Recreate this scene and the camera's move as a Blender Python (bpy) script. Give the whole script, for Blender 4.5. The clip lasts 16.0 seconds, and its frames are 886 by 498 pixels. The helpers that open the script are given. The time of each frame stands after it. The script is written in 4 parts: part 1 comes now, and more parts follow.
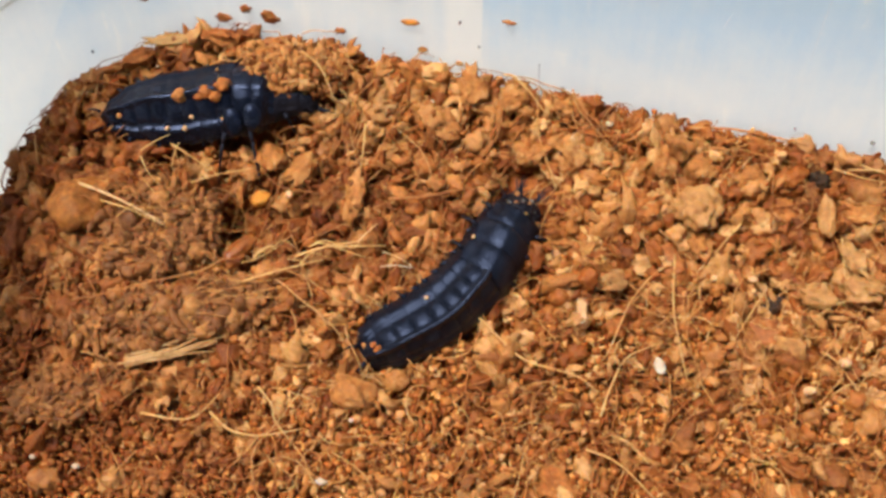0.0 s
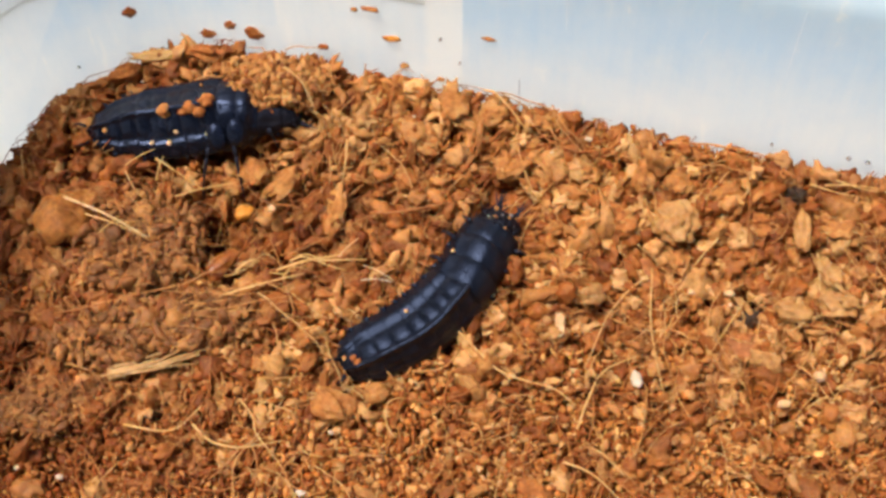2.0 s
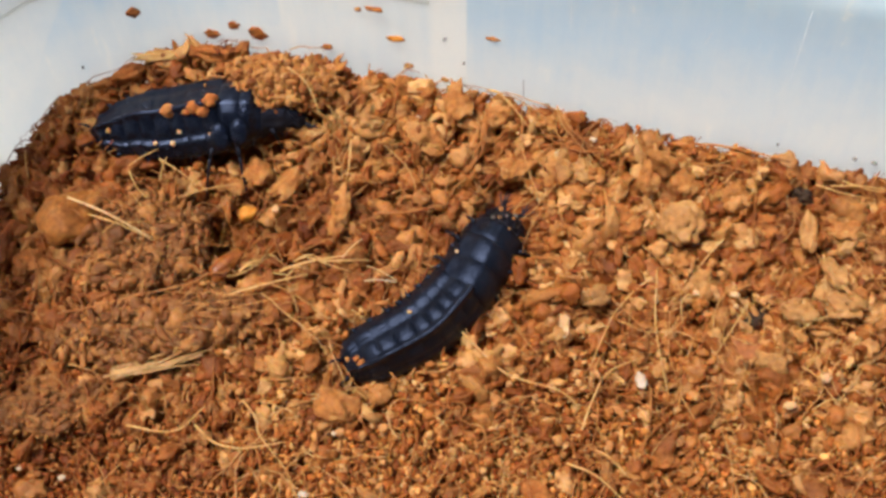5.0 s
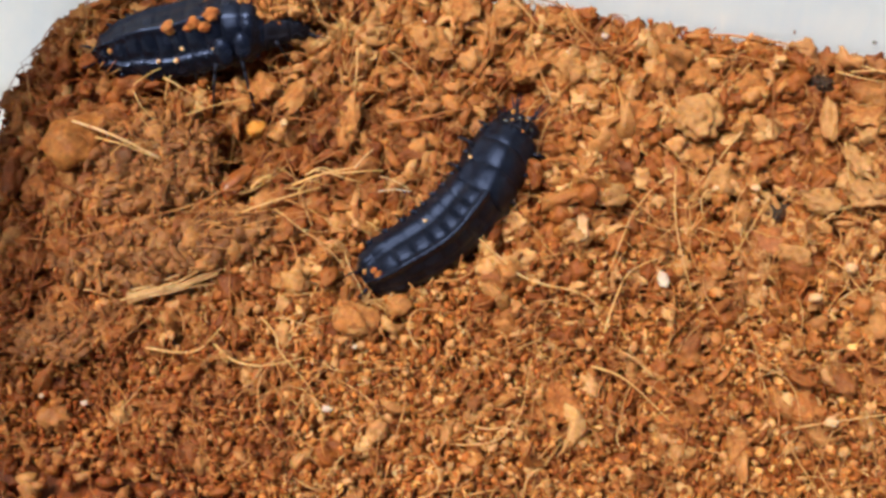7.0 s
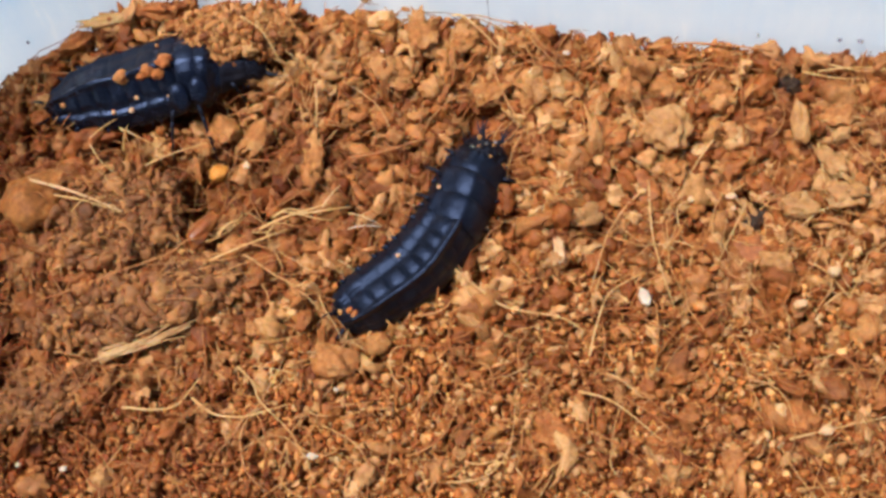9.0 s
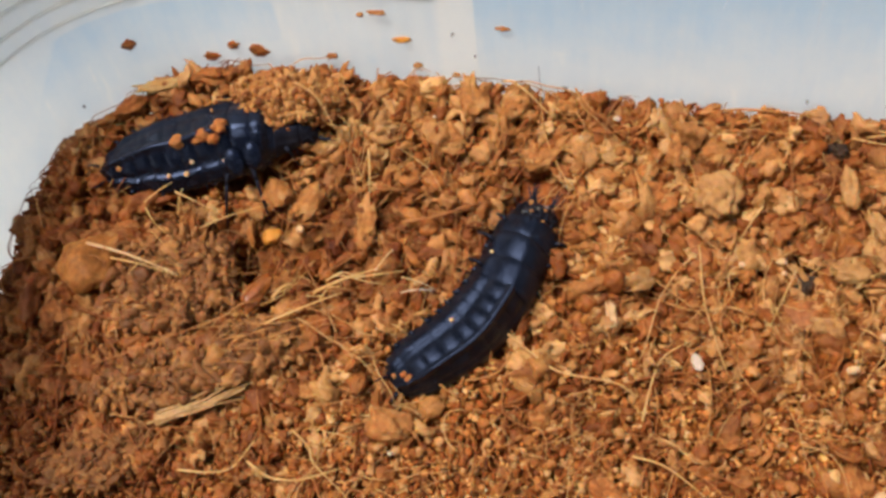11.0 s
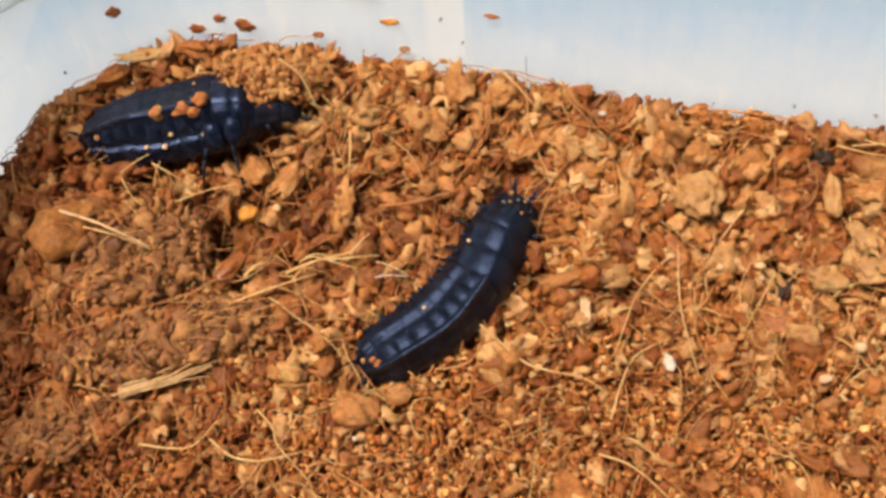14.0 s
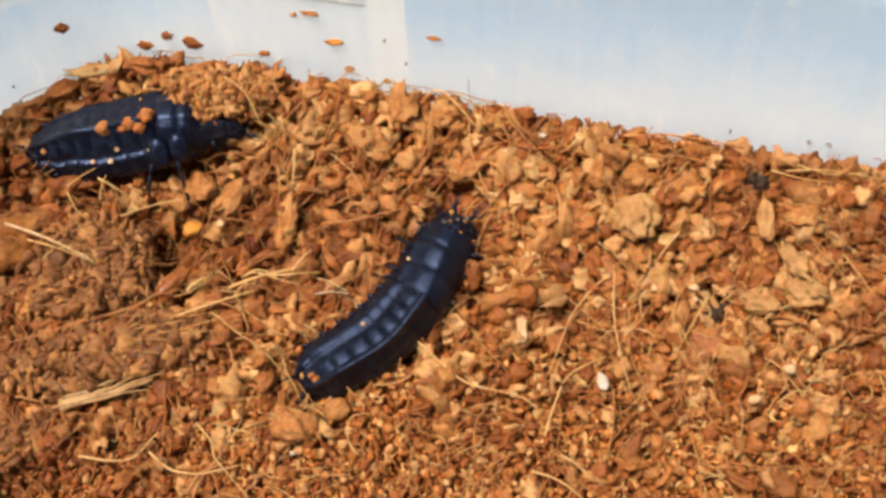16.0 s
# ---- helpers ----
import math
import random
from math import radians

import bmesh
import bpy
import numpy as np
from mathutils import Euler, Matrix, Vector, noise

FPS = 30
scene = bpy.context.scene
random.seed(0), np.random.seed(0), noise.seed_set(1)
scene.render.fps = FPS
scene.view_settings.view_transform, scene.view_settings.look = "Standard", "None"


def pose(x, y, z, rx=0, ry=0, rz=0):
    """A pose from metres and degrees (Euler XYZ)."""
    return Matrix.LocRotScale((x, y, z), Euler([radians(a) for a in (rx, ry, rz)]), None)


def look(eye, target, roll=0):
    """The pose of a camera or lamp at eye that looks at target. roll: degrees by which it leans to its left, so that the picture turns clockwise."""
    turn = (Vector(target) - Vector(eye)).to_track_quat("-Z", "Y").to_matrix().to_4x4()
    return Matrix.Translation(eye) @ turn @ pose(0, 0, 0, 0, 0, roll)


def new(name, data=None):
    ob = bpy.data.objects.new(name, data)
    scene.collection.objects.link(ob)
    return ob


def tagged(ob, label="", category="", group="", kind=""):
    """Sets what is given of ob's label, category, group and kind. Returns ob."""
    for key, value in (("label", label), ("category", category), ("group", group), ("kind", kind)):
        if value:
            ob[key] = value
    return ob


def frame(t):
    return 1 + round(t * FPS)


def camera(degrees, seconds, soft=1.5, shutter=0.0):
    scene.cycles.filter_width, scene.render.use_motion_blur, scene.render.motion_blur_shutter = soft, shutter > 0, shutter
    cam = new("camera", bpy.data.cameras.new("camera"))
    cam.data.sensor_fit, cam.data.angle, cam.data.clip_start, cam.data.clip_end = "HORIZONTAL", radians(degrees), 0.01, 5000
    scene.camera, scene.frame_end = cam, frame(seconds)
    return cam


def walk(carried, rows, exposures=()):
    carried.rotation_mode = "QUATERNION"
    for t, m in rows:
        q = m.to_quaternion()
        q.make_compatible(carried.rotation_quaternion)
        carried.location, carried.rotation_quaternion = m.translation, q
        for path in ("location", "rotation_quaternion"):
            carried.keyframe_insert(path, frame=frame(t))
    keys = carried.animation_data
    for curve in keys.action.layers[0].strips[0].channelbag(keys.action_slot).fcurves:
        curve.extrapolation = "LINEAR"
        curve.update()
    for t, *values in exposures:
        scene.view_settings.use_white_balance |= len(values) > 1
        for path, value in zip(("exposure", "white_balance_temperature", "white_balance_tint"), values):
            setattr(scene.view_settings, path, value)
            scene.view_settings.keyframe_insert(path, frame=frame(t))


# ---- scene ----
MM = 0.001
# The camera: a phone held above one corner of the tub.
cam = camera(36.0, 16.0, soft=3.1)
PATH = [
    (0.0, 0.02436, -0.08776, 0.14370, 32.389, 1.272, 13.543),
    (0.5, 0.02535, -0.08728, 0.14387, 32.390, 1.252, 13.588),
    (1.0, 0.02648, -0.08691, 0.14394, 32.106, 1.153, 13.584),
    (1.5, 0.02686, -0.08740, 0.14479, 32.633, 1.459, 13.903),
    (2.0, 0.02758, -0.08738, 0.14566, 32.720, 1.435, 13.736),
    (2.5, 0.02741, -0.08733, 0.14619, 33.008, 1.396, 13.793),
    (3.0, 0.02657, -0.08767, 0.14687, 33.357, 1.445, 13.967),
    (3.2, 0.02652, -0.08769, 0.14702, 33.289, 1.477, 13.973),
    (5.3, 0.02913, -0.08708, 0.14396, 32.738, 1.852, 13.984),
    (5.5, 0.02977, -0.08686, 0.14353, 31.721, 2.119, 13.942),
    (6.0, 0.02933, -0.08739, 0.14449, 31.681, 1.794, 13.211),
    (6.5, 0.02718, -0.08676, 0.14264, 30.890, 3.329, 12.949),
    (7.0, 0.02828, -0.08648, 0.14213, 29.193, 3.771, 12.095),
    (7.5, 0.02844, -0.08526, 0.14200, 30.120, 3.993, 11.095),
    (8.0, 0.02918, -0.08282, 0.13834, 28.805, 3.941, 9.552),
    (8.5, 0.02955, -0.08234, 0.13969, 29.546, 4.198, 8.258),
    (9.0, 0.02780, -0.08259, 0.14025, 29.333, 5.084, 7.799),
    (9.2, 0.02633, -0.08288, 0.14135, 29.361, 5.605, 7.843),
    (11.3, 0.02325, -0.08107, 0.14464, 31.832, 5.452, 8.274),
    (11.5, 0.02461, -0.08106, 0.14578, 32.366, 4.503, 7.816),
    (12.0, 0.02516, -0.08085, 0.14512, 31.856, 4.634, 7.869),
    (12.5, 0.02672, -0.08142, 0.14580, 31.336, 4.115, 7.772),
    (13.0, 0.02148, -0.08031, 0.14249, 30.701, 6.133, 9.811),
    (13.5, 0.02355, -0.08062, 0.14051, 30.443, 3.594, 10.038),
    (14.0, 0.02444, -0.08087, 0.14159, 30.885, 3.546, 10.542),
    (14.5, 0.02592, -0.08084, 0.14220, 31.011, 2.821, 10.578),
    (15.0, 0.02648, -0.08059, 0.14235, 31.536, 2.411, 10.533),
    (15.5, 0.02762, -0.08100, 0.14341, 31.426, 2.529, 10.685),
    (16.0, 0.02901, -0.08072, 0.14377, 31.429, 2.302, 10.705),
]
BASE = 0.66
EXPOSURES = [(t, BASE + e, kelvin, 10.0) for t, e, kelvin in ((0.0, -0.06, 6500.0), (0.6, 0.0, 6500.0), (3.2, 0.0, 6500.0), (5.3, -0.17, 6450.0), (6.0, -0.06, 6400.0), (7.0, -0.06, 6350.0), (8.0, -0.03, 5880.0), (9.2, -0.06, 5720.0), (11.3, -0.42, 6450.0), (11.9, -0.78, 6550.0), (12.5, -0.8, 6550.0), (13.0, -0.12, 6500.0), (13.5, -0.16, 6550.0), (14.0, -0.02, 6450.0), (16.0, 0.0, 6450.0))]
walk(cam, [(t, pose(x, y, z, rx, ry, rz)) for t, x, y, z, rx, ry, rz in PATH], EXPOSURES)

# ---- light: soft daylight from a high bright sky ----
SUN_UP, SUN_ROUND = 72.0, -112.0          # elevation; turn from +y towards +x
world = bpy.data.worlds.new("daylight")
scene.world = world
world.use_nodes = True
wn = world.node_tree.nodes
sky = wn.new("ShaderNodeTexSky")
sky.sky_type, sky.sun_disc = "NISHITA", False
sky.sun_elevation, sky.sun_rotation = radians(SUN_UP), radians(SUN_ROUND)
sky.dust_density, sky.ozone_density = 3.0, 1.0
wn["Background"].inputs["Strength"].default_value = 0.15
world.node_tree.links.new(sky.outputs[0], wn["Background"].inputs["Color"])
sun_data = bpy.data.lights.new("sun", "SUN")
sun_data.energy, sun_data.angle, sun_data.color = 4.9, radians(24), (1.0, 0.93, 0.84)
sun = new("sun", sun_data)
sun_way = Vector((math.sin(radians(SUN_ROUND)) * math.cos(radians(SUN_UP)), math.cos(radians(SUN_ROUND)) * math.cos(radians(SUN_UP)), math.sin(radians(SUN_UP))))
sun.matrix_world = look(sun_way * 2.0, (0, 0, 0))
scene.view_settings.exposure = 0.0


# ---- materials ----
def nodes_of(name):
    m = bpy.data.materials.new(name)
    m.use_nodes = True
    t = m.node_tree
    return m, t.nodes, t.links, t.nodes["Principled BSDF"]


def ramp(nodes, stops):
    r = nodes.new("ShaderNodeValToRGB")
    el = r.color_ramp.elements
    while len(el) < len(stops):
        el.new(0.5)
    for e, (p, c) in zip(el, stops):
        e.position, e.color = p, (*c, 1)
    return r


def noise_tex(nodes, links, scale, detail=4.0, rough=0.6, coords=None):
    n = nodes.new("ShaderNodeTexNoise")
    n.inputs["Scale"].default_value, n.inputs["Detail"].default_value, n.inputs["Roughness"].default_value = scale, detail, rough
    if coords is not None:
        links.new(coords, n.inputs["Vector"])
    return n


def earthy(name, stops, source="island", moist=False, rough=0.58, speck=0.6, bump=0.8, grain=1400.0, spec=0.17, glow=0.5):
    """A husk or soil material: a colour for each piece, mottled at two scales, with fine relief."""
    m, nodes, links, bsdf = nodes_of(name)
    if source == "island":
        src = nodes.new("ShaderNodeNewGeometry").outputs["Random Per Island"]
    elif source == "object":
        src = nodes.new("ShaderNodeObjectInfo").outputs["Random"]
    else:
        tc0 = nodes.new("ShaderNodeTexCoord")
        src = noise_tex(nodes, links, 380.0, 3.0, 0.6, tc0.outputs["Object"]).outputs["Fac"]
    tc = nodes.new("ShaderNodeTexCoord")
    co = tc.outputs["Object"]
    r = ramp(nodes, [(p, tuple(c * k for c, k in zip(rgb, (0.772, 0.712, 0.645) if glow else (1, 1, 1)))) for p, rgb in stops])
    big = noise_tex(nodes, links, grain * 0.3, 3, 0.6, co)
    fine = noise_tex(nodes, links, grain, 5, 0.7, co)
    add = nodes.new("ShaderNodeMath")
    add.operation = "MULTIPLY_ADD"
    links.new(big.outputs["Fac"], add.inputs[0])
    add.inputs[1].default_value = 0.5
    links.new(src, add.inputs[2])
    sub = nodes.new("ShaderNodeMath")
    sub.operation = "SUBTRACT"
    links.new(add.outputs[0], sub.inputs[0])
    sub.inputs[1].default_value = 0.25
    links.new(sub.outputs[0], r.inputs["Fac"])
    mul = nodes.new("ShaderNodeMixRGB")
    mul.blend_type = "MULTIPLY"
    mul.inputs["Fac"].default_value = speck
    links.new(r.outputs["Color"], mul.inputs["Color1"])
    rr = ramp(nodes, [(0.3, (0.35, 0.3, 0.26)), (0.55, (1, 1, 1)), (0.8, (1.25, 1.2, 1.1))])
    links.new(fine.outputs["Fac"], rr.inputs["Fac"])
    links.new(rr.outputs["Color"], mul.inputs["Color2"])
    out = mul.outputs["Color"]
    # moist turns on damp spots, darker sides and the hollow's painted shade
    if moist:
        # coir is darker towards the sides and the front corner of the tub, in uneven patches
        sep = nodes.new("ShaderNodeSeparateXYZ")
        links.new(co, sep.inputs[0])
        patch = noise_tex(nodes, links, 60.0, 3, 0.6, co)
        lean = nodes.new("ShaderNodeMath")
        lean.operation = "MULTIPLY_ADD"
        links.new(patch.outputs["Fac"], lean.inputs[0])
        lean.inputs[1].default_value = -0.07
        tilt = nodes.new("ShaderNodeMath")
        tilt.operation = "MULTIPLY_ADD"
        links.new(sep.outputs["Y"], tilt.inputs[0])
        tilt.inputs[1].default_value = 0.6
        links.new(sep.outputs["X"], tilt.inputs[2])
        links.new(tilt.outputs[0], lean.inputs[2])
        side_dark = nodes.new("ShaderNodeMapRange")
        side_dark.interpolation_type = "SMOOTHSTEP"
        side_dark.inputs["From Min"].default_value, side_dark.inputs["From Max"].default_value = -0.061, -0.090
        links.new(lean.outputs[0], side_dark.inputs["Value"])
        darken = nodes.new("ShaderNodeMixRGB")
        darken.blend_type = "MULTIPLY"
        # light falling off towards the right, put into the colour
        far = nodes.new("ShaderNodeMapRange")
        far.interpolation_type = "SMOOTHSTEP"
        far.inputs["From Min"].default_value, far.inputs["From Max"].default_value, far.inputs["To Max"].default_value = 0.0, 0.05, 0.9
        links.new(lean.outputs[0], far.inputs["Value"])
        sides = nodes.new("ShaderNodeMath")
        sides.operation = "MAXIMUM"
        links.new(side_dark.outputs["Result"], sides.inputs[0])
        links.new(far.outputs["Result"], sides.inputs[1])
        # shade of the hollow between the larvae, painted dark and red, with a ragged edge
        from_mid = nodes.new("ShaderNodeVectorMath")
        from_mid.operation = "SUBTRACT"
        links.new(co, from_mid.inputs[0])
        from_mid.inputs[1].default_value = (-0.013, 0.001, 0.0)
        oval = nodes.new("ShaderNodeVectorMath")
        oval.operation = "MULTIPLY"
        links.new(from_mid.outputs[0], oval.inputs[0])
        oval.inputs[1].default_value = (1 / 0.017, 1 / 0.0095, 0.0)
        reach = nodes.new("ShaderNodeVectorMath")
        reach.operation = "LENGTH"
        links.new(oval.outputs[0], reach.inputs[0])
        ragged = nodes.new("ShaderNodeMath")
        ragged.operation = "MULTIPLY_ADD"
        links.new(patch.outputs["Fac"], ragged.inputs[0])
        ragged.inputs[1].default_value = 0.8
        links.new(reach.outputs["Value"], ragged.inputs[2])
        hollow_shade = nodes.new("ShaderNodeMapRange")
        hollow_shade.interpolation_type = "SMOOTHSTEP"
        hollow_shade.inputs["From Min"].default_value, hollow_shade.inputs["From Max"].default_value = 1.6, 1.0
        links.new(ragged.outputs[0], hollow_shade.inputs["Value"])
        darkest = nodes.new("ShaderNodeMath")
        darkest.operation = "MAXIMUM"
        links.new(sides.outputs[0], darkest.inputs[0])
        links.new(hollow_shade.outputs["Result"], darkest.inputs[1])
        links.new(darkest.outputs[0], darken.inputs["Fac"])
        links.new(out, darken.inputs["Color1"])
        darken.inputs["Color2"].default_value = (0.69, 0.57, 0.47, 1)
        # and everywhere dark damp spots alternate with dry ones
        spots = noise_tex(nodes, links, 150.0, 3, 0.6, co)
        spot = nodes.new("ShaderNodeMapRange")
        spot.interpolation_type = "SMOOTHSTEP"
        spot.inputs["From Min"].default_value, spot.inputs["From Max"].default_value = 0.42, 0.68
        links.new(spots.outputs["Fac"], spot.inputs["Value"])
        dry = nodes.new("ShaderNodeMixRGB")
        dry.blend_type = "MULTIPLY"
        links.new(spot.outputs["Result"], dry.inputs["Fac"])
        links.new(darken.outputs["Color"], dry.inputs["Color1"])
        dry.inputs["Color2"].default_value = (0.62, 0.53, 0.46, 1)
        out = dry.outputs["Color"]
    links.new(out, bsdf.inputs["Base Color"])
    b = nodes.new("ShaderNodeBump")
    b.inputs["Strength"].default_value, b.inputs["Distance"].default_value = bump, 0.0005
    links.new(fine.outputs["Fac"], b.inputs["Height"])
    links.new(b.outputs["Normal"], bsdf.inputs["Normal"])
    bsdf.inputs["Roughness"].default_value = rough
    bsdf.inputs["Specular IOR Level"].default_value = spec
    # light strays a little way through the husk
    bsdf.inputs["Subsurface Weight"].default_value = glow
    bsdf.inputs["Subsurface Radius"].default_value = (1.0, 0.35, 0.12)
    bsdf.inputs["Subsurface Scale"].default_value = 0.0008
    return m


DARK, RUST, ORANGE, TAN, PALE = (0.075, 0.021, 0.006), (0.155, 0.046, 0.009), (0.297, 0.097, 0.0185), (0.385, 0.163, 0.045), (0.50, 0.28, 0.110)
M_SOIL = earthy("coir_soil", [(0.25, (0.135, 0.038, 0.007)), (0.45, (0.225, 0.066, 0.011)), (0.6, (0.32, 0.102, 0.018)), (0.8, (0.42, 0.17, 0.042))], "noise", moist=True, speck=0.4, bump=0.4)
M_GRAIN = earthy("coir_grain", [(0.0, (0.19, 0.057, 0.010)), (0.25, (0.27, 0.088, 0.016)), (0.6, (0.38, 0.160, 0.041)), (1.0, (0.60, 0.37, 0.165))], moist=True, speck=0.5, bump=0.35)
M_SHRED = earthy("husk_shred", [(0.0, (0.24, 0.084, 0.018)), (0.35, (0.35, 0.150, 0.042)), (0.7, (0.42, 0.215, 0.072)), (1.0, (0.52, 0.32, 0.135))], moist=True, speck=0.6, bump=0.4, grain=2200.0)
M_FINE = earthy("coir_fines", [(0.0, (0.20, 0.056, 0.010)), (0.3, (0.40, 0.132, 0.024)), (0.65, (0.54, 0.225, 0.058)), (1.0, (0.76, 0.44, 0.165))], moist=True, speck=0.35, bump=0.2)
M_CHIP = earthy("husk_chip", [(0.0, (0.22, 0.07, 0.013)), (0.3, ORANGE), (0.65, TAN), (1.0, PALE)], "object", bump=0.4)
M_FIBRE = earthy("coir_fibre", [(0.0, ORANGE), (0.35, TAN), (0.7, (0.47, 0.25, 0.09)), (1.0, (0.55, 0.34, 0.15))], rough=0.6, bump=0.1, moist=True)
M_CLOD = earthy("coir_clod", [(0.15, DARK), (0.4, (0.19, 0.078, 0.024)), (0.7, (0.26, 0.120, 0.042)), (1.0, (0.35, 0.180, 0.068))], "noise")
M_CLODCRUMB = earthy("clod_crumb", [(0.0, (0.13, 0.052, 0.016)), (0.5, (0.22, 0.092, 0.028)), (1.0, (0.36, 0.172, 0.056))], speck=0.6, bump=0.3)
M_TANCRUMB = earthy("tan_crumb", [(0.0, RUST), (0.3, (0.29, 0.12, 0.033)), (0.65, (0.36, 0.165, 0.050)), (1.0, (0.46, 0.25, 0.095))], bump=0.3)
M_TAN = earthy("tan_husk", [(0.1, (0.30, 0.122, 0.034)), (0.5, TAN), (0.9, PALE)], "noise", speck=0.6)
M_ORANGE = earthy("orange_husk", [(0.1, RUST), (0.5, (0.39, 0.145, 0.036)), (0.9, (0.47, 0.21, 0.068))], "noise")
M_RED = earthy("red_husk", [(0.1, (0.17, 0.052, 0.012)), (0.5, (0.31, 0.108, 0.026)), (0.9, (0.40, 0.165, 0.05))], "noise", rough=0.45, spec=0.22, bump=0.5)
M_REDGLOSS = earthy("glossy_red_husk", [(0.1, (0.14, 0.040, 0.008)), (0.5, (0.27, 0.088, 0.017)), (0.9, (0.38, 0.15, 0.035))], "noise", rough=0.28, spec=0.5, bump=0.2)
M_PALETAN = earthy("pale_tan_husk", [(0.1, (0.27, 0.125, 0.038)), (0.5, (0.37, 0.195, 0.070)), (0.9, (0.46, 0.275, 0.115))], "noise", speck=0.4, bump=0.4)
M_SPECK = earthy("grey_speck", [(0.1, (0.16, 0.16, 0.17)), (0.5, (0.24, 0.25, 0.26)), (0.9, (0.34, 0.34, 0.34))], "noise")
M_NUT = earthy("smooth_husk", [(0.1, (0.15, 0.054, 0.012)), (0.45, (0.30, 0.118, 0.026)), (0.9, (0.44, 0.20, 0.055))], "noise", rough=0.6, speck=0.75, bump=0.4)
M_YELLOW = earthy("yellow_chip", [(0.1, (0.38, 0.145, 0.025)), (0.5, (0.52, 0.235, 0.036)), (0.9, (0.60, 0.33, 0.08))], "noise", speck=0.3, bump=0.2)
M_CREAM = earthy("cream_chip", [(0.1, (0.45, 0.27, 0.13)), (0.5, (0.54, 0.36, 0.20)), (0.9, (0.62, 0.46, 0.30))], "noise", speck=0.3, bump=0.2)
M_WHITE = earthy("white_grain", [(0.1, (0.42, 0.32, 0.22)), (0.5, (0.45, 0.38, 0.31)), (0.9, (0.54, 0.48, 0.42))], "noise", speck=0.15, bump=0.15, rough=0.5)
M_STRAW = earthy("dry_straw", [(0.1, (0.36, 0.19, 0.06)), (0.5, (0.50, 0.31, 0.125)), (0.9, (0.62, 0.44, 0.21))], "noise", speck=0.3, bump=0.15, rough=0.55)
M_SLIVER = earthy("weathered_sliver", [(0.1, (0.24, 0.13, 0.05)), (0.5, (0.36, 0.215, 0.09)), (0.9, (0.48, 0.32, 0.16))], "noise", speck=0.5, bump=0.3)
M_BARK = earthy("dark_crumb", [(0.1, (0.02, 0.012, 0.009)), (0.5, (0.045, 0.026, 0.016)), (0.9, (0.13, 0.06, 0.025))], "noise")


def chitin(name, base, rough, spec=0.23):
    m, nodes, links, bsdf = nodes_of(name)
    tc = nodes.new("ShaderNodeTexCoord")
    co = tc.outputs["Object"]
    a = noise_tex(nodes, links, 420.0, 4, 0.6, co)
    f = noise_tex(nodes, links, 2600.0, 4, 0.65, co)
    r = ramp(nodes, [(0.3, tuple(0.6 * c for c in base)), (0.55, base), (0.8, tuple(1.7 * c + 0.006 for c in base))])
    links.new(a.outputs["Fac"], r.inputs["Fac"])
    links.new(r.outputs["Color"], bsdf.inputs["Base Color"])
    rr = nodes.new("ShaderNodeMapRange")
    rr.inputs["To Min"].default_value, rr.inputs["To Max"].default_value = rough - 0.1, rough + 0.2
    links.new(a.outputs["Fac"], rr.inputs["Value"])
    links.new(rr.outputs["Result"], bsdf.inputs["Roughness"])
    b = nodes.new("ShaderNodeBump")
    b.inputs["Strength"].default_value, b.inputs["Distance"].default_value = 0.45, 0.0002
    links.new(f.outputs["Fac"], b.inputs["Height"])
    links.new(b.outputs["Normal"], bsdf.inputs["Normal"])
    bsdf.inputs["Specular IOR Level"].default_value = spec
    bsdf.inputs["Specular Tint"].default_value = (0.44, 0.58, 1.0, 1)
    return m


M_SHELL = chitin("blue_black_chitin", (0.003, 0.004, 0.007), 0.33, 0.29)
M_LEG = chitin("black_leg_chitin", (0.006, 0.005, 0.006), 0.42)
M_LOBE = chitin("polished_chitin", (0.003, 0.004, 0.008), 0.20, 0.36)


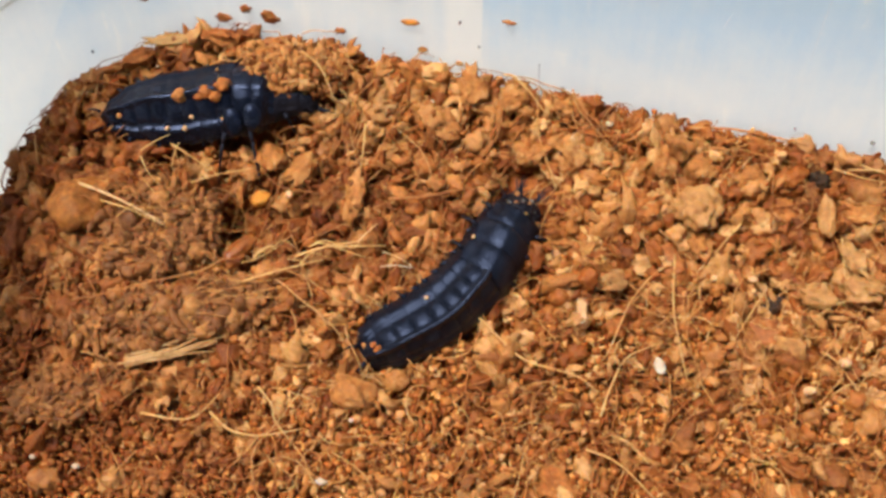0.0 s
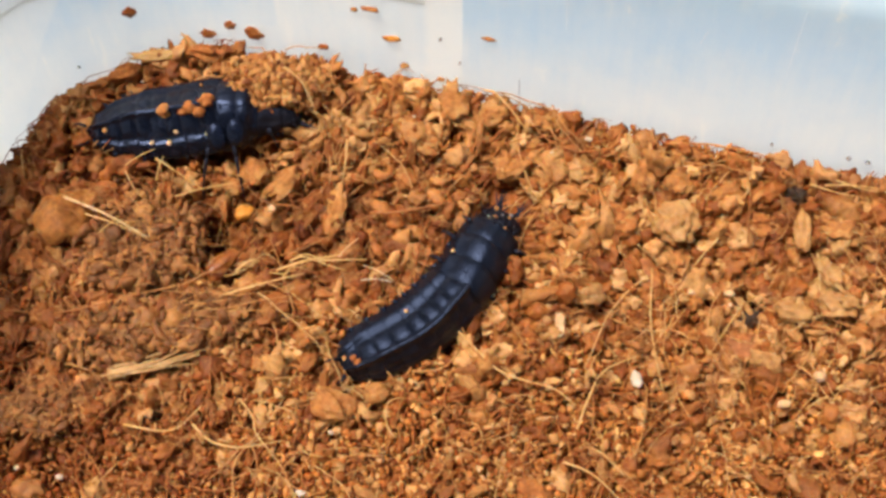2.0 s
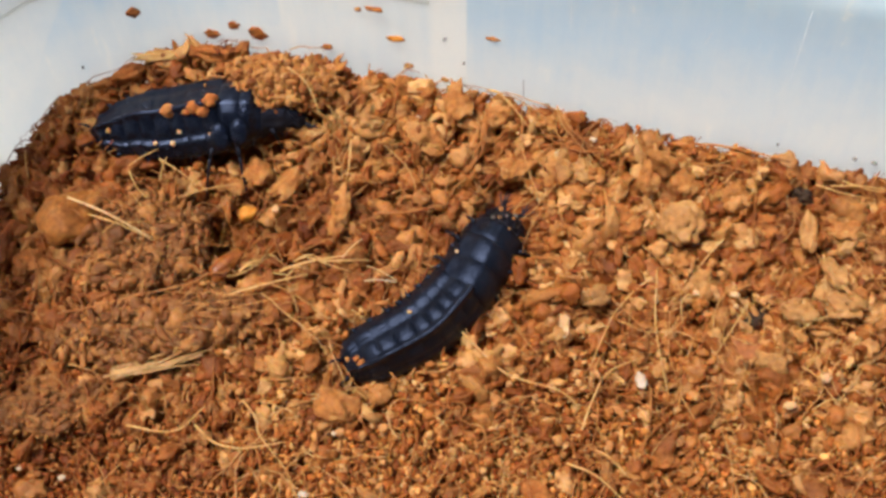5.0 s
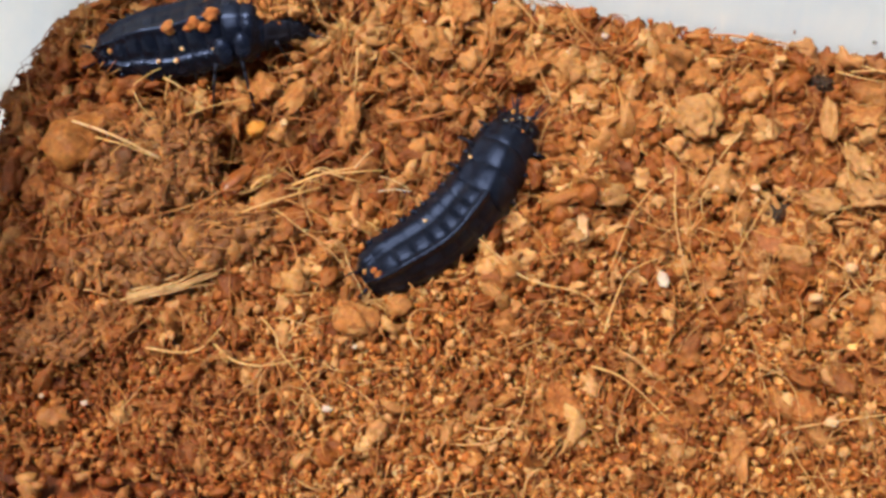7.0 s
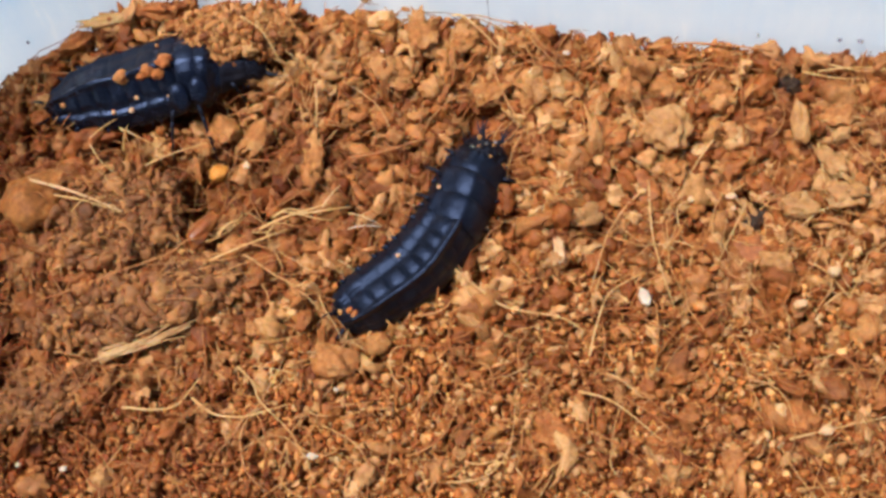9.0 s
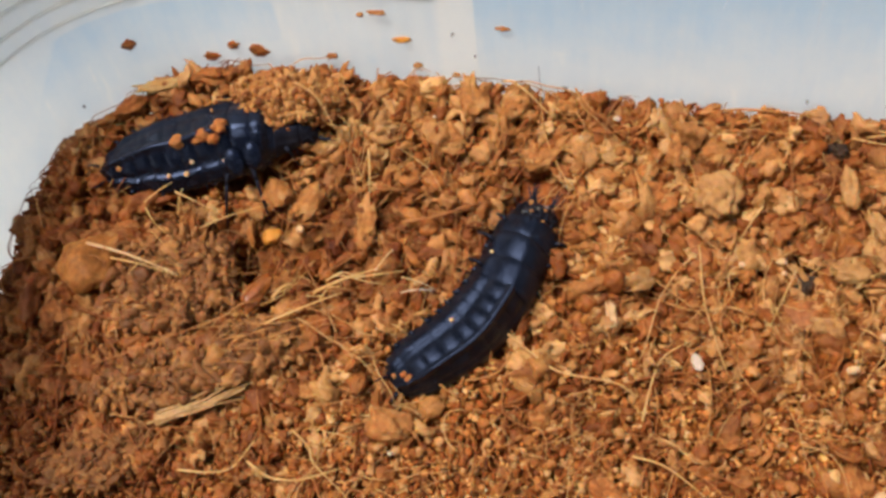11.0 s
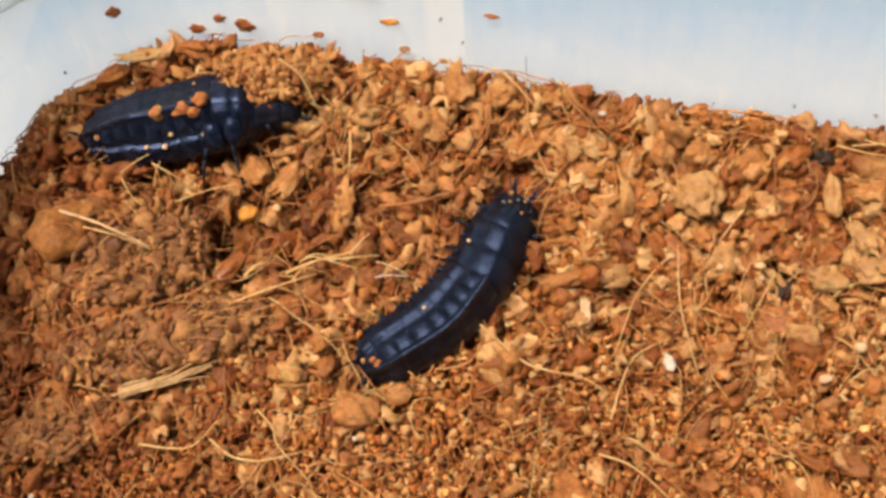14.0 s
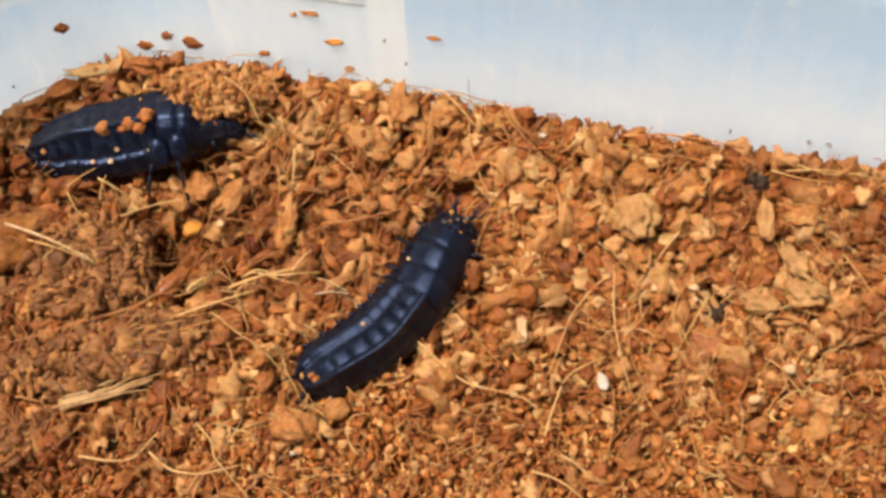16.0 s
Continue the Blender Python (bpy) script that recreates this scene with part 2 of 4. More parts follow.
def plastic():
    """Milky polypropylene, whiter in the thick foot and in the strip beside the flat panel, with faint scuffs."""
    m, nodes, links, bsdf = nodes_of("milky_plastic")
    tc = nodes.new("ShaderNodeTexCoord")
    sep = nodes.new("ShaderNodeSeparateXYZ")
    links.new(tc.outputs["Object"], sep.inputs[0])
    n1 = noise_tex(nodes, links, 45.0, 3, 0.55, tc.outputs["Object"])
    mp = nodes.new("ShaderNodeMapping")
    mp.inputs["Scale"].default_value = (1.0, 1.0, 0.12)
    links.new(tc.outputs["Object"], mp.inputs["Vector"])
    streak = noise_tex(nodes, links, 420.0, 3, 0.6, mp.outputs["Vector"])

    def math_node(op, a, b, c=None):
        k = nodes.new("ShaderNodeMath")
        k.operation = op
        k.use_clamp = False
        for i, v in enumerate((a, b, c)):
            if v is None:
                continue
            if isinstance(v, (int, float)):
                k.inputs[i].default_value = v
            else:
                links.new(v, k.inputs[i])
        return k.outputs[0]

    def step(v, lo, hi):
        k = nodes.new("ShaderNodeMapRange")
        k.interpolation_type = "SMOOTHSTEP"
        k.inputs["From Min"].default_value, k.inputs["From Max"].default_value = lo, hi
        links.new(v, k.inputs["Value"])
        return k.outputs["Result"]

    cloud = noise_tex(nodes, links, 160.0, 4, 0.65, tc.outputs["Object"])
    wobble = math_node("MULTIPLY_ADD", n1.outputs["Fac"], 0.010, sep.outputs["Z"])
    foot = math_node("MULTIPLY", step(wobble, 0.030, 0.014), 0.55)
    strip = math_node("MULTIPLY", step(sep.outputs["X"], -0.0056, -0.0044), step(sep.outputs["X"], -0.0001, -0.0004))
    # round the corner: whiter plastic, but for one thin clear panel between the foot and the ribs
    leftside = step(sep.outputs["X"], -0.0001, -0.0005)
    low = math_node("MULTIPLY_ADD", math_node("ADD", sep.outputs["X"], 0.025), -0.3, wobble)
    panel = math_node("MULTIPLY", step(sep.outputs["X"], -0.0246, -0.0256), step(low, 0.0180, 0.0205))
    lean_y = math_node("MULTIPLY_ADD", sep.outputs["Z"], -0.55, sep.outputs["Y"])
    panel = math_node("MULTIPLY", panel, step(lean_y, 0.0045, 0.0060))
    panel = math_node("MULTIPLY", panel, step(sep.outputs["Z"], 0.0205, 0.0195))
    white = math_node("MULTIPLY_ADD", strip, 0.3, math_node("MULTIPLY", leftside, 0.6))
    white = math_node("SUBTRACT", white, math_node("MULTIPLY", panel, 0.62))
    white = math_node("MAXIMUM", white, foot)
    white = math_node("MULTIPLY_ADD", streak.outputs["Fac"], 0.7, math_node("SUBTRACT", white, 0.35))
    white = math_node("MULTIPLY_ADD", cloud.outputs["Fac"], 0.8, math_node("SUBTRACT", white, 0.32))
    scuff = math_node("MULTIPLY", step(streak.outputs["Fac"], 0.60, 0.70), step(cloud.outputs["Fac"], 0.50, 0.62))
    white = math_node("MULTIPLY_ADD", scuff, 0.5, white)
    r = ramp(nodes, [(0.0, (0.74, 0.83, 0.87)), (0.5, (0.88, 0.895, 0.87)), (1.0, (0.98, 0.95, 0.88))])
    links.new(white, r.inputs["Fac"])
    links.new(r.outputs["Color"], bsdf.inputs["Base Color"])
    bsdf.inputs["Roughness"].default_value = 0.38
    bsdf.inputs["IOR"].default_value = 1.45
    thin = nodes.new("ShaderNodeBsdfTranslucent")
    links.new(r.outputs["Color"], thin.inputs["Color"])
    both = nodes.new("ShaderNodeMixShader")
    both.inputs["Fac"].default_value = 0.66
    links.new(bsdf.outputs[0], both.inputs[1])
    links.new(thin.outputs[0], both.inputs[2])
    links.new(both.outputs[0], nodes["Material Output"].inputs["Surface"])
    b = nodes.new("ShaderNodeBump")
    b.inputs["Strength"].default_value, b.inputs["Distance"].default_value = 0.12, 0.0004
    links.new(streak.outputs["Fac"], b.inputs["Height"])
    links.new(b.outputs["Normal"], bsdf.inputs["Normal"])
    return m


M_TUB = plastic()
M_SCUFF = earthy("scuffed_plastic", [(0.1, (0.75, 0.78, 0.78)), (0.5, (0.85, 0.86, 0.85)), (0.9, (0.9, 0.9, 0.88))], "noise", speck=0.1, bump=0.05, glow=0.0)
# dull dark surface of the added walls that hold back sky light
M_BLOCK = earthy("light_block", [(0.2, (0.10, 0.095, 0.09)), (0.6, (0.13, 0.125, 0.12)), (1.0, (0.16, 0.155, 0.15))], "noise", rough=0.8, speck=0.1, bump=0.02, glow=0.0)
M_TABLE = earthy("table_top", [(0.2, (0.42, 0.46, 0.50)), (0.6, (0.52, 0.56, 0.60)), (1.0, (0.6, 0.63, 0.66))], "noise", rough=0.5, speck=0.1, bump=0.02, glow=0.0)


# ---- mesh helpers (all sizes in millimetres) ----
def mesh_from(name, verts, faces, material, smooth=True):
    me = bpy.data.meshes.new(name)
    me.from_pydata([tuple(c * MM for c in v) for v in verts], [], faces)
    me.materials.append(material)
    if smooth:
        me.polygons.foreach_set("use_smooth", [True] * len(me.polygons))
    me.update()
    return me


def piece(name, me, parent=None, label="", category="", kind="", group="", m=None):
    ob = new(name, me)
    if parent is not None:
        ob.parent = parent
    if m is not None:
        ob.matrix_basis = m
    return tagged(ob, label, category, group, kind)


def g(x, y, cx, cy, sx, sy):
    return math.exp(-0.5 * (((x - cx) / sx) ** 2 + ((y - cy) / sy) ** 2))


def height(x, y):
    """The lie of the coir: it rises to the back wall, heaped in the corner."""
    z = -0.3 + 0.2 * max(y, -42.0) - 0.01 * x
    z += 3.0 * g(x, y, -20, 24, 22, 7) + 1.3 * g(x, y, -14, 24, 22, 4)
    z -= 2.2 * g(x, y, -28, 1.5, 8, 5) + 6.5 * g(x, y, -29.0, -0.8, 4.0, 2.4)
    z -= 2.4 * g(x, y, -42.0, 14.5, 5.0, 2.2)
    z -= 1.6 * g(x, y, 40, 2, 7, 5)
    # hollows between the clumps
    for cx, cy, sx, sy, deep in ((-36.5, -33.0, 4.5, 3.0, 2.0), (-23.0, -28.6, 3.0, 1.8, 1.0), (-44.0, -30.5, 3.0, 3.0, 1.4), (-13.0, -1.0, 3.2, 1.8, 1.3), (14.7, -6.0, 2.2, 1.4, 0.9), (-21.5, 9.5, 3.0, 1.8, 1.2), (31.5, 5.5, 3.6, 1.2, 0.9), (42.0, 7.2, 2.4, 2.0, 1.2), (-25.0, -20.0, 6.0, 1.4, 0.8)):
        z -= deep * g(x, y, cx, cy, sx, sy)
    return z


# The tub's inner outline at z = 0, its corner radius and the lean of its walls.
LEFT, RIGHT, FRONT, BACK, ROUND, LEAN = -58.0, 112.0, -100.0, 22.3, 26.0, 0.06
FLOOR, RIM = -26.0, 36.0


def outline(z, grow=0.0, n=12):
    """Points round the tub at a height, counter-clockwise from the right end of the front."""
    o = LEAN * z + grow
    pts = []
    for cx, cy, a0 in ((RIGHT - ROUND, FRONT + ROUND, -90), (RIGHT - ROUND, BACK - ROUND, 0), (LEFT + ROUND, BACK - ROUND, 90), (LEFT + ROUND, FRONT + ROUND, 180)):
        for i in range(n + 1):
            a = radians(a0 + 90.0 * i / n)
            pts.append((cx + (ROUND + o) * math.cos(a), cy + (ROUND + o) * math.sin(a), z))
    return pts


def kept_inside(x, y, margin):
    """The point moved inside the tub's outline, margin away from the wall."""
    cx, cy = min(max(x, LEFT + ROUND), RIGHT - ROUND), min(max(y, FRONT + ROUND), BACK - ROUND)
    dx, dy = x - cx, y - cy
    d = math.hypot(dx, dy)
    lim = ROUND - margin
    if d > lim:
        return cx + dx * lim / d, cy + dy * lim / d, True
    return x, y, False


def blob(seed, cuts=1, rough=0.35, freq=1.3):
    """A lumpy chunk of radius about 1: vertices and triangles."""
    bm = bmesh.new()
    bmesh.ops.create_icosphere(bm, subdivisions=cuts, radius=1.0)
    off = Vector((seed * 7.31, seed * 3.17, seed * 1.73))
    for v in bm.verts:
        n = v.co.normalized()
        k = 1.0 + rough * noise.noise(n * freq + off) * 1.6 + 0.4 * rough * noise.noise(n * freq * 2.7 + off)
        if cuts > 2:
            k += 0.34 * rough * (0.35 - abs(noise.noise(n * freq * 4.0 + off))) + 0.34 * rough * (0.3 - abs(noise.noise(n * freq * 9.0 + off)))
        v.co = n * max(k, 0.3)
    verts = [tuple(v.co) for v in bm.verts]
    faces = [tuple(v.index for v in f.verts) for f in bm.faces]
    bm.free()
    return verts, faces


def husk_kind(seed, cuts, family):
    """A rounded nub, a thick curled flake, a bent strip or a curled noodle of husk, of half length about 1."""
    v, f = blob(seed, cuts, 0.34, 1.4)
    v = np.array(v)
    rng = np.random.default_rng(seed)
    off = Vector((seed * 1.37, seed * 0.71, 5.0))
    v *= (1.0 + (0.34 if cuts > 2 else 0.26) * np.array([noise.noise(Vector(p) * 2.6 + off) for p in v]))[:, None]
    if cuts > 2:
        # crinkled like puffed cork
        v *= (1.0 + 0.2 * np.array([0.4 - abs(noise.noise(Vector(p) * 3.6 + off)) for p in v]))[:, None]
        v *= (1.0 + 0.16 * np.array([noise.noise(Vector(p) * 6.5 + off) for p in v]))[:, None]
    if family == "flake":
        v *= (1.0, rng.uniform(0.65, 0.95), rng.uniform(0.36, 0.55))
        v[:, 2] += rng.uniform(-0.5, 0.5) * v[:, 0] ** 2 + rng.uniform(-0.35, 0.35) * v[:, 1] ** 2 + 0.16 * np.sin(4.0 * v[:, 0] + 3.0 * v[:, 1] + seed)
    elif family == "strip":
        v *= (1.3, rng.uniform(0.4, 0.6), rng.uniform(0.32, 0.48))
        v[:, 2] += rng.uniform(-0.35, 0.35) * v[:, 0] ** 2
        v[:, 1] += rng.uniform(-0.3, 0.3) * v[:, 0] ** 2
    elif family == "curl":
        v *= (1.5, rng.uniform(0.3, 0.46), rng.uniform(0.26, 0.4))
        turn = rng.uniform(0.7, 1.5) * rng.choice((-1, 1))
        a, away = turn * v[:, 0], 1.0 / turn - v[:, 1]
        v[:, 0], v[:, 1] = away * np.sin(a), 1.0 / turn - away * np.cos(a)
        v[:, 2] += rng.uniform(-0.25, 0.25) * v[:, 0]
    else:
        v *= (1.0, rng.uniform(0.7, 0.98), rng.uniform(0.55, 0.85))
    return v, np.array(f)


def tube(points, radii, sides=5, squash=1.0):
    """A closed tapering tube along a line of points."""
    verts, faces = [], []
    pts = [Vector(p) for p in points]
    for i, p in enumerate(pts):
        t = (pts[min(i + 1, len(pts) - 1)] - pts[max(i - 1, 0)]).normalized()
        side = t.cross(Vector((0, 0, 1)))
        side = side.normalized() if side.length > 1e-4 else Vector((1, 0, 0))
        up = side.cross(t)
        for k in range(sides):
            a = 2 * math.pi * k / sides
            verts.append(tuple(p + side * (radii[i] * math.cos(a)) + up * (radii[i] * squash * math.sin(a))))
    for i in range(len(pts) - 1):
        for k in range(sides):
            a, b = i * sides + k, i * sides + (k + 1) % sides
            faces.append((a, b, b + sides, a + sides))
    faces.append(tuple(range(sides))[::-1])
    faces.append(tuple((len(pts) - 1) * sides + k for k in range(sides)))
    return verts, faces


def smooth_line(ctrl, n):
    """A Catmull-Rom line of n + 1 points through the control points."""
    c = [Vector(p) for p in ctrl]
    c = [2 * c[0] - c[1]] + c + [2 * c[-1] - c[-2]]
    out = []
    for i in range(n + 1):
        s = (len(c) - 3) * i / n
        k = min(int(s), len(c) - 4)
        f = s - k
        a, b, d, e = c[k : k + 4]
        out.append(0.5 * ((2 * b) + (d - a) * f + (2 * a - 5 * b + 4 * d - e) * f * f + (3 * b - a - 3 * d + e) * f**3))
    return out


# ---- the setting: table and tub ----
def build_table():
    bm = bmesh.new()
    bmesh.ops.create_cube(bm, size=1.0)
    bmesh.ops.scale(bm, vec=(1.6, 1.1, 0.03), verts=bm.verts)
    bmesh.ops.bevel(bm, geom=bm.edges[:], offset=0.004, segments=2, affect="EDGES")
    me = bpy.data.meshes.new("table_top")
    bm.to_mesh(me)
    bm.free()
    me.materials.append(M_TABLE)
    ob = piece("table_top", me, None, "plain pale grey table top under the plastic tub", "table", "structure")
    ob.location = (0.02, -0.03, (FLOOR - 1.6) * MM - 0.015)


def build_tub():
    """A thin-walled tub: foot, leaning walls, stepped ribs round the corner, rolled rim."""
    levels = [(FLOOR + 1.4, -6.0), (FLOOR + 2.0, -2.4), (FLOOR + 4.5, -0.5), (FLOOR + 9.0, 0.0), (0.0, 0.0), (10.0, 0.0), (20.0, 0.0), (30.0, 0.0), (RIM, 0.0)]
    outer = [(RIM, 1.2), (20.0, 1.3), (0.0, 1.3), (FLOOR + 9.0, 1.3), (FLOOR + 3.5, 0.6), (FLOOR, -2.0), (FLOOR - 1.5, -5.0)]
    verts, faces = [], []
    rings = levels + outer
    for z, grow in rings:
        verts += outline(z, grow)
    n = len(outline(0))
    for i in range(len(rings) - 1):
        for k in range(n):
            a, b = i * n + k, i * n + (k + 1) % n
            faces.append((a, b, b + n, a + n))
    faces.append(tuple(range(n)))
    last = (len(rings) - 1) * n
    faces.append(tuple(last + k for k in range(n))[::-1])
    tub = piece("tub", mesh_from("tub", verts, faces, M_TUB), None, "milky translucent plastic tub holding orange coir", "tub", "structure")
    lip = [(RIM + 0.1, 0.1), (RIM + 0.5, 1.0), (RIM + 0.5, 4.3), (RIM - 0.5, 5.2), (RIM - 4.0, 5.0), (RIM - 4.0, 4.2), (RIM - 1.2, 4.0), (RIM - 1.4, 1.35), (RIM + 0.05, 1.25)]
    rv, rf = [], []
    for z, grow in lip:
        rv += outline(z, grow)
    for i in range(len(lip)):
        for k in range(n):
            a, b = i * n + k, i * n + (k + 1) % n
            c, d = (a + n) % (n * len(lip)), (b + n) % (n * len(lip))
            rf.append((a, b, d, c))
    piece("rim", mesh_from("rim", rv, rf, M_TUB), tub, "rolled plastic rim")
    # ribs: from the seam on the back wall round the corner and along the left wall
    for z, r in ((21.6, 0.42), (24.4, 0.46), (27.4, 0.5), (30.6, 0.6)):
        o = LEAN * z + 0.26
        line = [(-5.0, BACK + o, z), (-20.0, BACK + o, z)]
        for i in range(13):
            a = radians(90 + 90 * i / 12)
            line.append((LEFT + ROUND + (ROUND + o) * math.cos(a), BACK - ROUND + (ROUND + o) * math.sin(a), z))
        line.append((LEFT - o, -30.0, z))
        v, f = tube(line, [r] * len(line), 8, 0.8)
        piece("rib", mesh_from("rib", v, f, M_TUB), tub, "rounded moulded plastic rib")
    # scratches in the back wall
    for (x0, z0), (x1, z1), r in (((12.6, 21.0), (12.2, 29.5), 0.05), ((39.2, 19.0), (39.6, 30.0), 0.05), ((4.8, 8.6), (9.6, 12.6), 0.018), ((28.5, 22.0), (29.2, 24.5), 0.06), ((18.0, 6.4), (31.0, 5.6), 0.02)):
        line = [(x0 + (x1 - x0) * k / 6, BACK + LEAN * (z0 + (z1 - z0) * k / 6), z0 + (z1 - z0) * k / 6) for k in range(7)]
        v, f = tube(line, [r * w for w in (0.3, 0.8, 1, 0.9, 1, 0.7, 0.3)], 6)
        piece("scratch", mesh_from("scratch", v, f, M_SCUFF), tub, "whitish scratch")
    return tub


def build_light_blocks():
    """Two plain unseen walls, beside and behind the table, added to darken the larvae's reflections."""
    for name, size, place in (("wall_south", (2.5, 0.1, 0.9), (0.02, -0.64)), ("wall_east", (0.1, 2.4, 0.9), (1.12, 0.61))):
        bm = bmesh.new()
        bmesh.ops.create_cube(bm, size=1.0)
        bmesh.ops.scale(bm, vec=size, verts=bm.verts)
        me = bpy.data.meshes.new(name)
        bm.to_mesh(me)
        bm.free()
        me.materials.append(M_BLOCK)
        ob = piece(name, me, None, "unseen dull wall added to darken reflections on the larvae", "wall", "structure")
        ob.location = (*place, (FLOOR - 1.6) * MM + 0.42)


build_table()
build_light_blocks()
build_tub()


# ---- the coir: bed, grains, fibres ----
def bump_field(x, y):
    p = Vector((x * 0.35, y * 0.35, 3.0))
    hollow = g(x, y, -17, 3.5, 13, 9)
    deep = 1.0 + 1.9 * hollow
    return -2.5 * hollow - 2.2 * g(x, y, -29.5, 0.6, 3.0, 2.2) + deep * (1.0 * noise.noise(p) + 0.95 * noise.noise(p * 2.4) + 0.5 * noise.noise(p * 5.0))


def matted(x, y):
    """Fine connected relief of the matted coir: crumbs and shreds grown into one another."""
    p = Vector((x, y, 0.0))
    warp = noise.noise_vector(p * 0.9) * 0.8
    a = abs(noise.noise((p + warp) * 0.75))
    b = abs(noise.noise((p + warp) * 1.5 + Vector((9, 4, 2))))
    return 1.1 * (0.45 - a) + 0.7 * (0.4 - b) + 0.25 * noise.noise(p * 3.4)


def build_bed():
    """One sheet over the whole tub, with a fine mesh where the coir is matted."""
    xs = np.concatenate([np.arange(LEFT, 64.0, 0.36), np.arange(64.0, RIGHT + 2.0, 2.0)])
    ys = np.concatenate([np.arange(FRONT, -44.0, 2.0), np.arange(-44.0, BACK + 0.36, 0.36)])
    verts, faces, nx = [], [], len(xs)
    for y0 in ys:
        for x0 in xs:
            x, y, _ = kept_inside(float(x0), float(y0), 0.05)
            verts.append((x, y, height(x, y) + bump_field(x, y) + (matted(x, y) if y > -44.0 and x < 64.0 else 0.0) - 1.4))
    for j in range(len(ys) - 1):
        for i in range(nx - 1):
            a = j * nx + i
            faces.append((a, a + 1, a + nx + 1, a + nx))
    return piece("ground", mesh_from("coir_bed", verts, faces, M_SOIL), None, "bed of moist orange-brown coconut coir filling the tub", "substrate", "structure")


BED = build_bed()


OPEN_LIE = [(-6.6, -15.3), (-3.2, -12.4), (0.5, -9.3), (2.9, -6.4), (4.9, -3.2), (6.6, 1.8), (7.8, 5.0), (8.7, 8.1)]
HIDDEN_LIE = [(-47.4, 7.6), (-42.5, 9.9), (-37.2, 11.5), (-31.8, 12.8), (-27.2, 13.8), (-23.2, 14.4), (-19.8, 15.0)]


def under_larva(x, y, r):
    """Whether a grain of radius r at x, y would poke through one of the larvae."""
    for lie, half in ((OPEN_LIE[1:], 3.9), (HIDDEN_LIE[1:5], 4.4)):
        for (ax, ay), (bx, by) in zip(lie, lie[1:]):
            dx, dy = bx - ax, by - ay
            f = min(max(((x - ax) * dx + (y - ay) * dy) / (dx * dx + dy * dy), 0.0), 1.0)
            if math.hypot(x - ax - f * dx, y - ay - f * dy) < half + 0.6 * r:
                return True
    return False


def rotations(rng, n):
    q = rng.normal(size=(n, 4))
    q /= np.linalg.norm(q, axis=1)[:, None]
    w, x, y, z = q.T
    return np.stack([1 - 2 * (y * y + z * z), 2 * (x * y - z * w), 2 * (x * z + y * w), 2 * (x * y + z * w), 1 - 2 * (x * x + z * z), 2 * (y * z - x * w), 2 * (x * z - y * w), 2 * (y * z + x * w), 1 - 2 * (x * x + y * y)], 1).reshape(n, 3, 3)


def build_grains(name, count, small, large, cuts, material, seed, area, lift, label, weight=None, mix=("crumb", "crumb", "curl", "flake", "crumb", "strip")):
    """Many loose grains, scattered over an area of the bed, in one mesh."""
    rng = np.random.default_rng(seed)
    kinds = [husk_kind(seed * 40 + k, cuts, mix[k % len(mix)]) for k in range(32)]
    verts, faces, base, done = [], [], 0, 0
    rot = rotations(rng, count)
    while done < count:
        x, y = rng.uniform(area[0], area[1]), rng.uniform(area[2], area[3])
        if weight is not None and rng.random() > weight(x, y):
            continue
        r = 0.5 * (small + (large - small) * rng.random() ** 1.4)
        x, y, hit = kept_inside(x, y, 0.7 * r)
        if (hit and rng.random() > 0.5) or (large > 1.2 and under_larva(x, y, r)):
            continue
        v, f = kinds[rng.integers(len(kinds))]
        p = (v * rng.uniform(0.75, 1.25, 3) * r) @ rot[done].T
        z = height(x, y) + bump_field(x, y) + r * rng.uniform(-0.25, 0.55) + lift * rng.random() ** 2
        verts.append(p + (x, y, z))
        faces.append(f + base)
        base += len(v)
        done += 1
    verts, faces = np.concatenate(verts) * MM, np.concatenate(faces)
    me = bpy.data.meshes.new(name)
    me.vertices.add(len(verts))
    me.vertices.foreach_set("co", verts.ravel())
    me.loops.add(3 * len(faces))
    me.loops.foreach_set("vertex_index", faces.ravel())
    me.polygons.add(len(faces))
    me.polygons.foreach_set("loop_start", np.arange(0, 3 * len(faces), 3))
    me.update(calc_edges=True)
    me.materials.append(material)
    me.polygons.foreach_set("use_smooth", [True] * len(me.polygons))
    return piece(name, me, None, label, "substrate", "stuff")


SEEN = (-58.5, 64.0, -43.0, 22.2)


def coarse_where(x, y):
    """Coarse husk lies to the back and right; the middle of the front is fine."""
    w = 0.06 + 0.94 / (1 + math.exp(-(y + 9.0 - 0.10 * x) / 4.0))
    return w * (1 - 0.4 * g(x, y, -17, 4, 12, 7)) * (1 - 0.5 * g(x, y, -36, -5, 9, 7)) * (1 - 0.75 * g(x, y, 2, -22, 12, 7))


def fine_where(x, y):
    return (1.0 - 0.9 * max(coarse_where(x, y) - 0.15, 0.0)) * (1 - 0.5 * g(x, y, -17, 3, 13, 8))


def shaggy_where(x, y):
    """Long ragged shreds lie thickest behind the open larva and round the hollow."""
    return min(1.0, 0.04 + 1.0 * g(x, y, -14, 9, 17, 9) + 0.5 * g(x, y, -30, -12, 16, 10) + 0.3 * g(x, y, 32, 8, 24, 12))


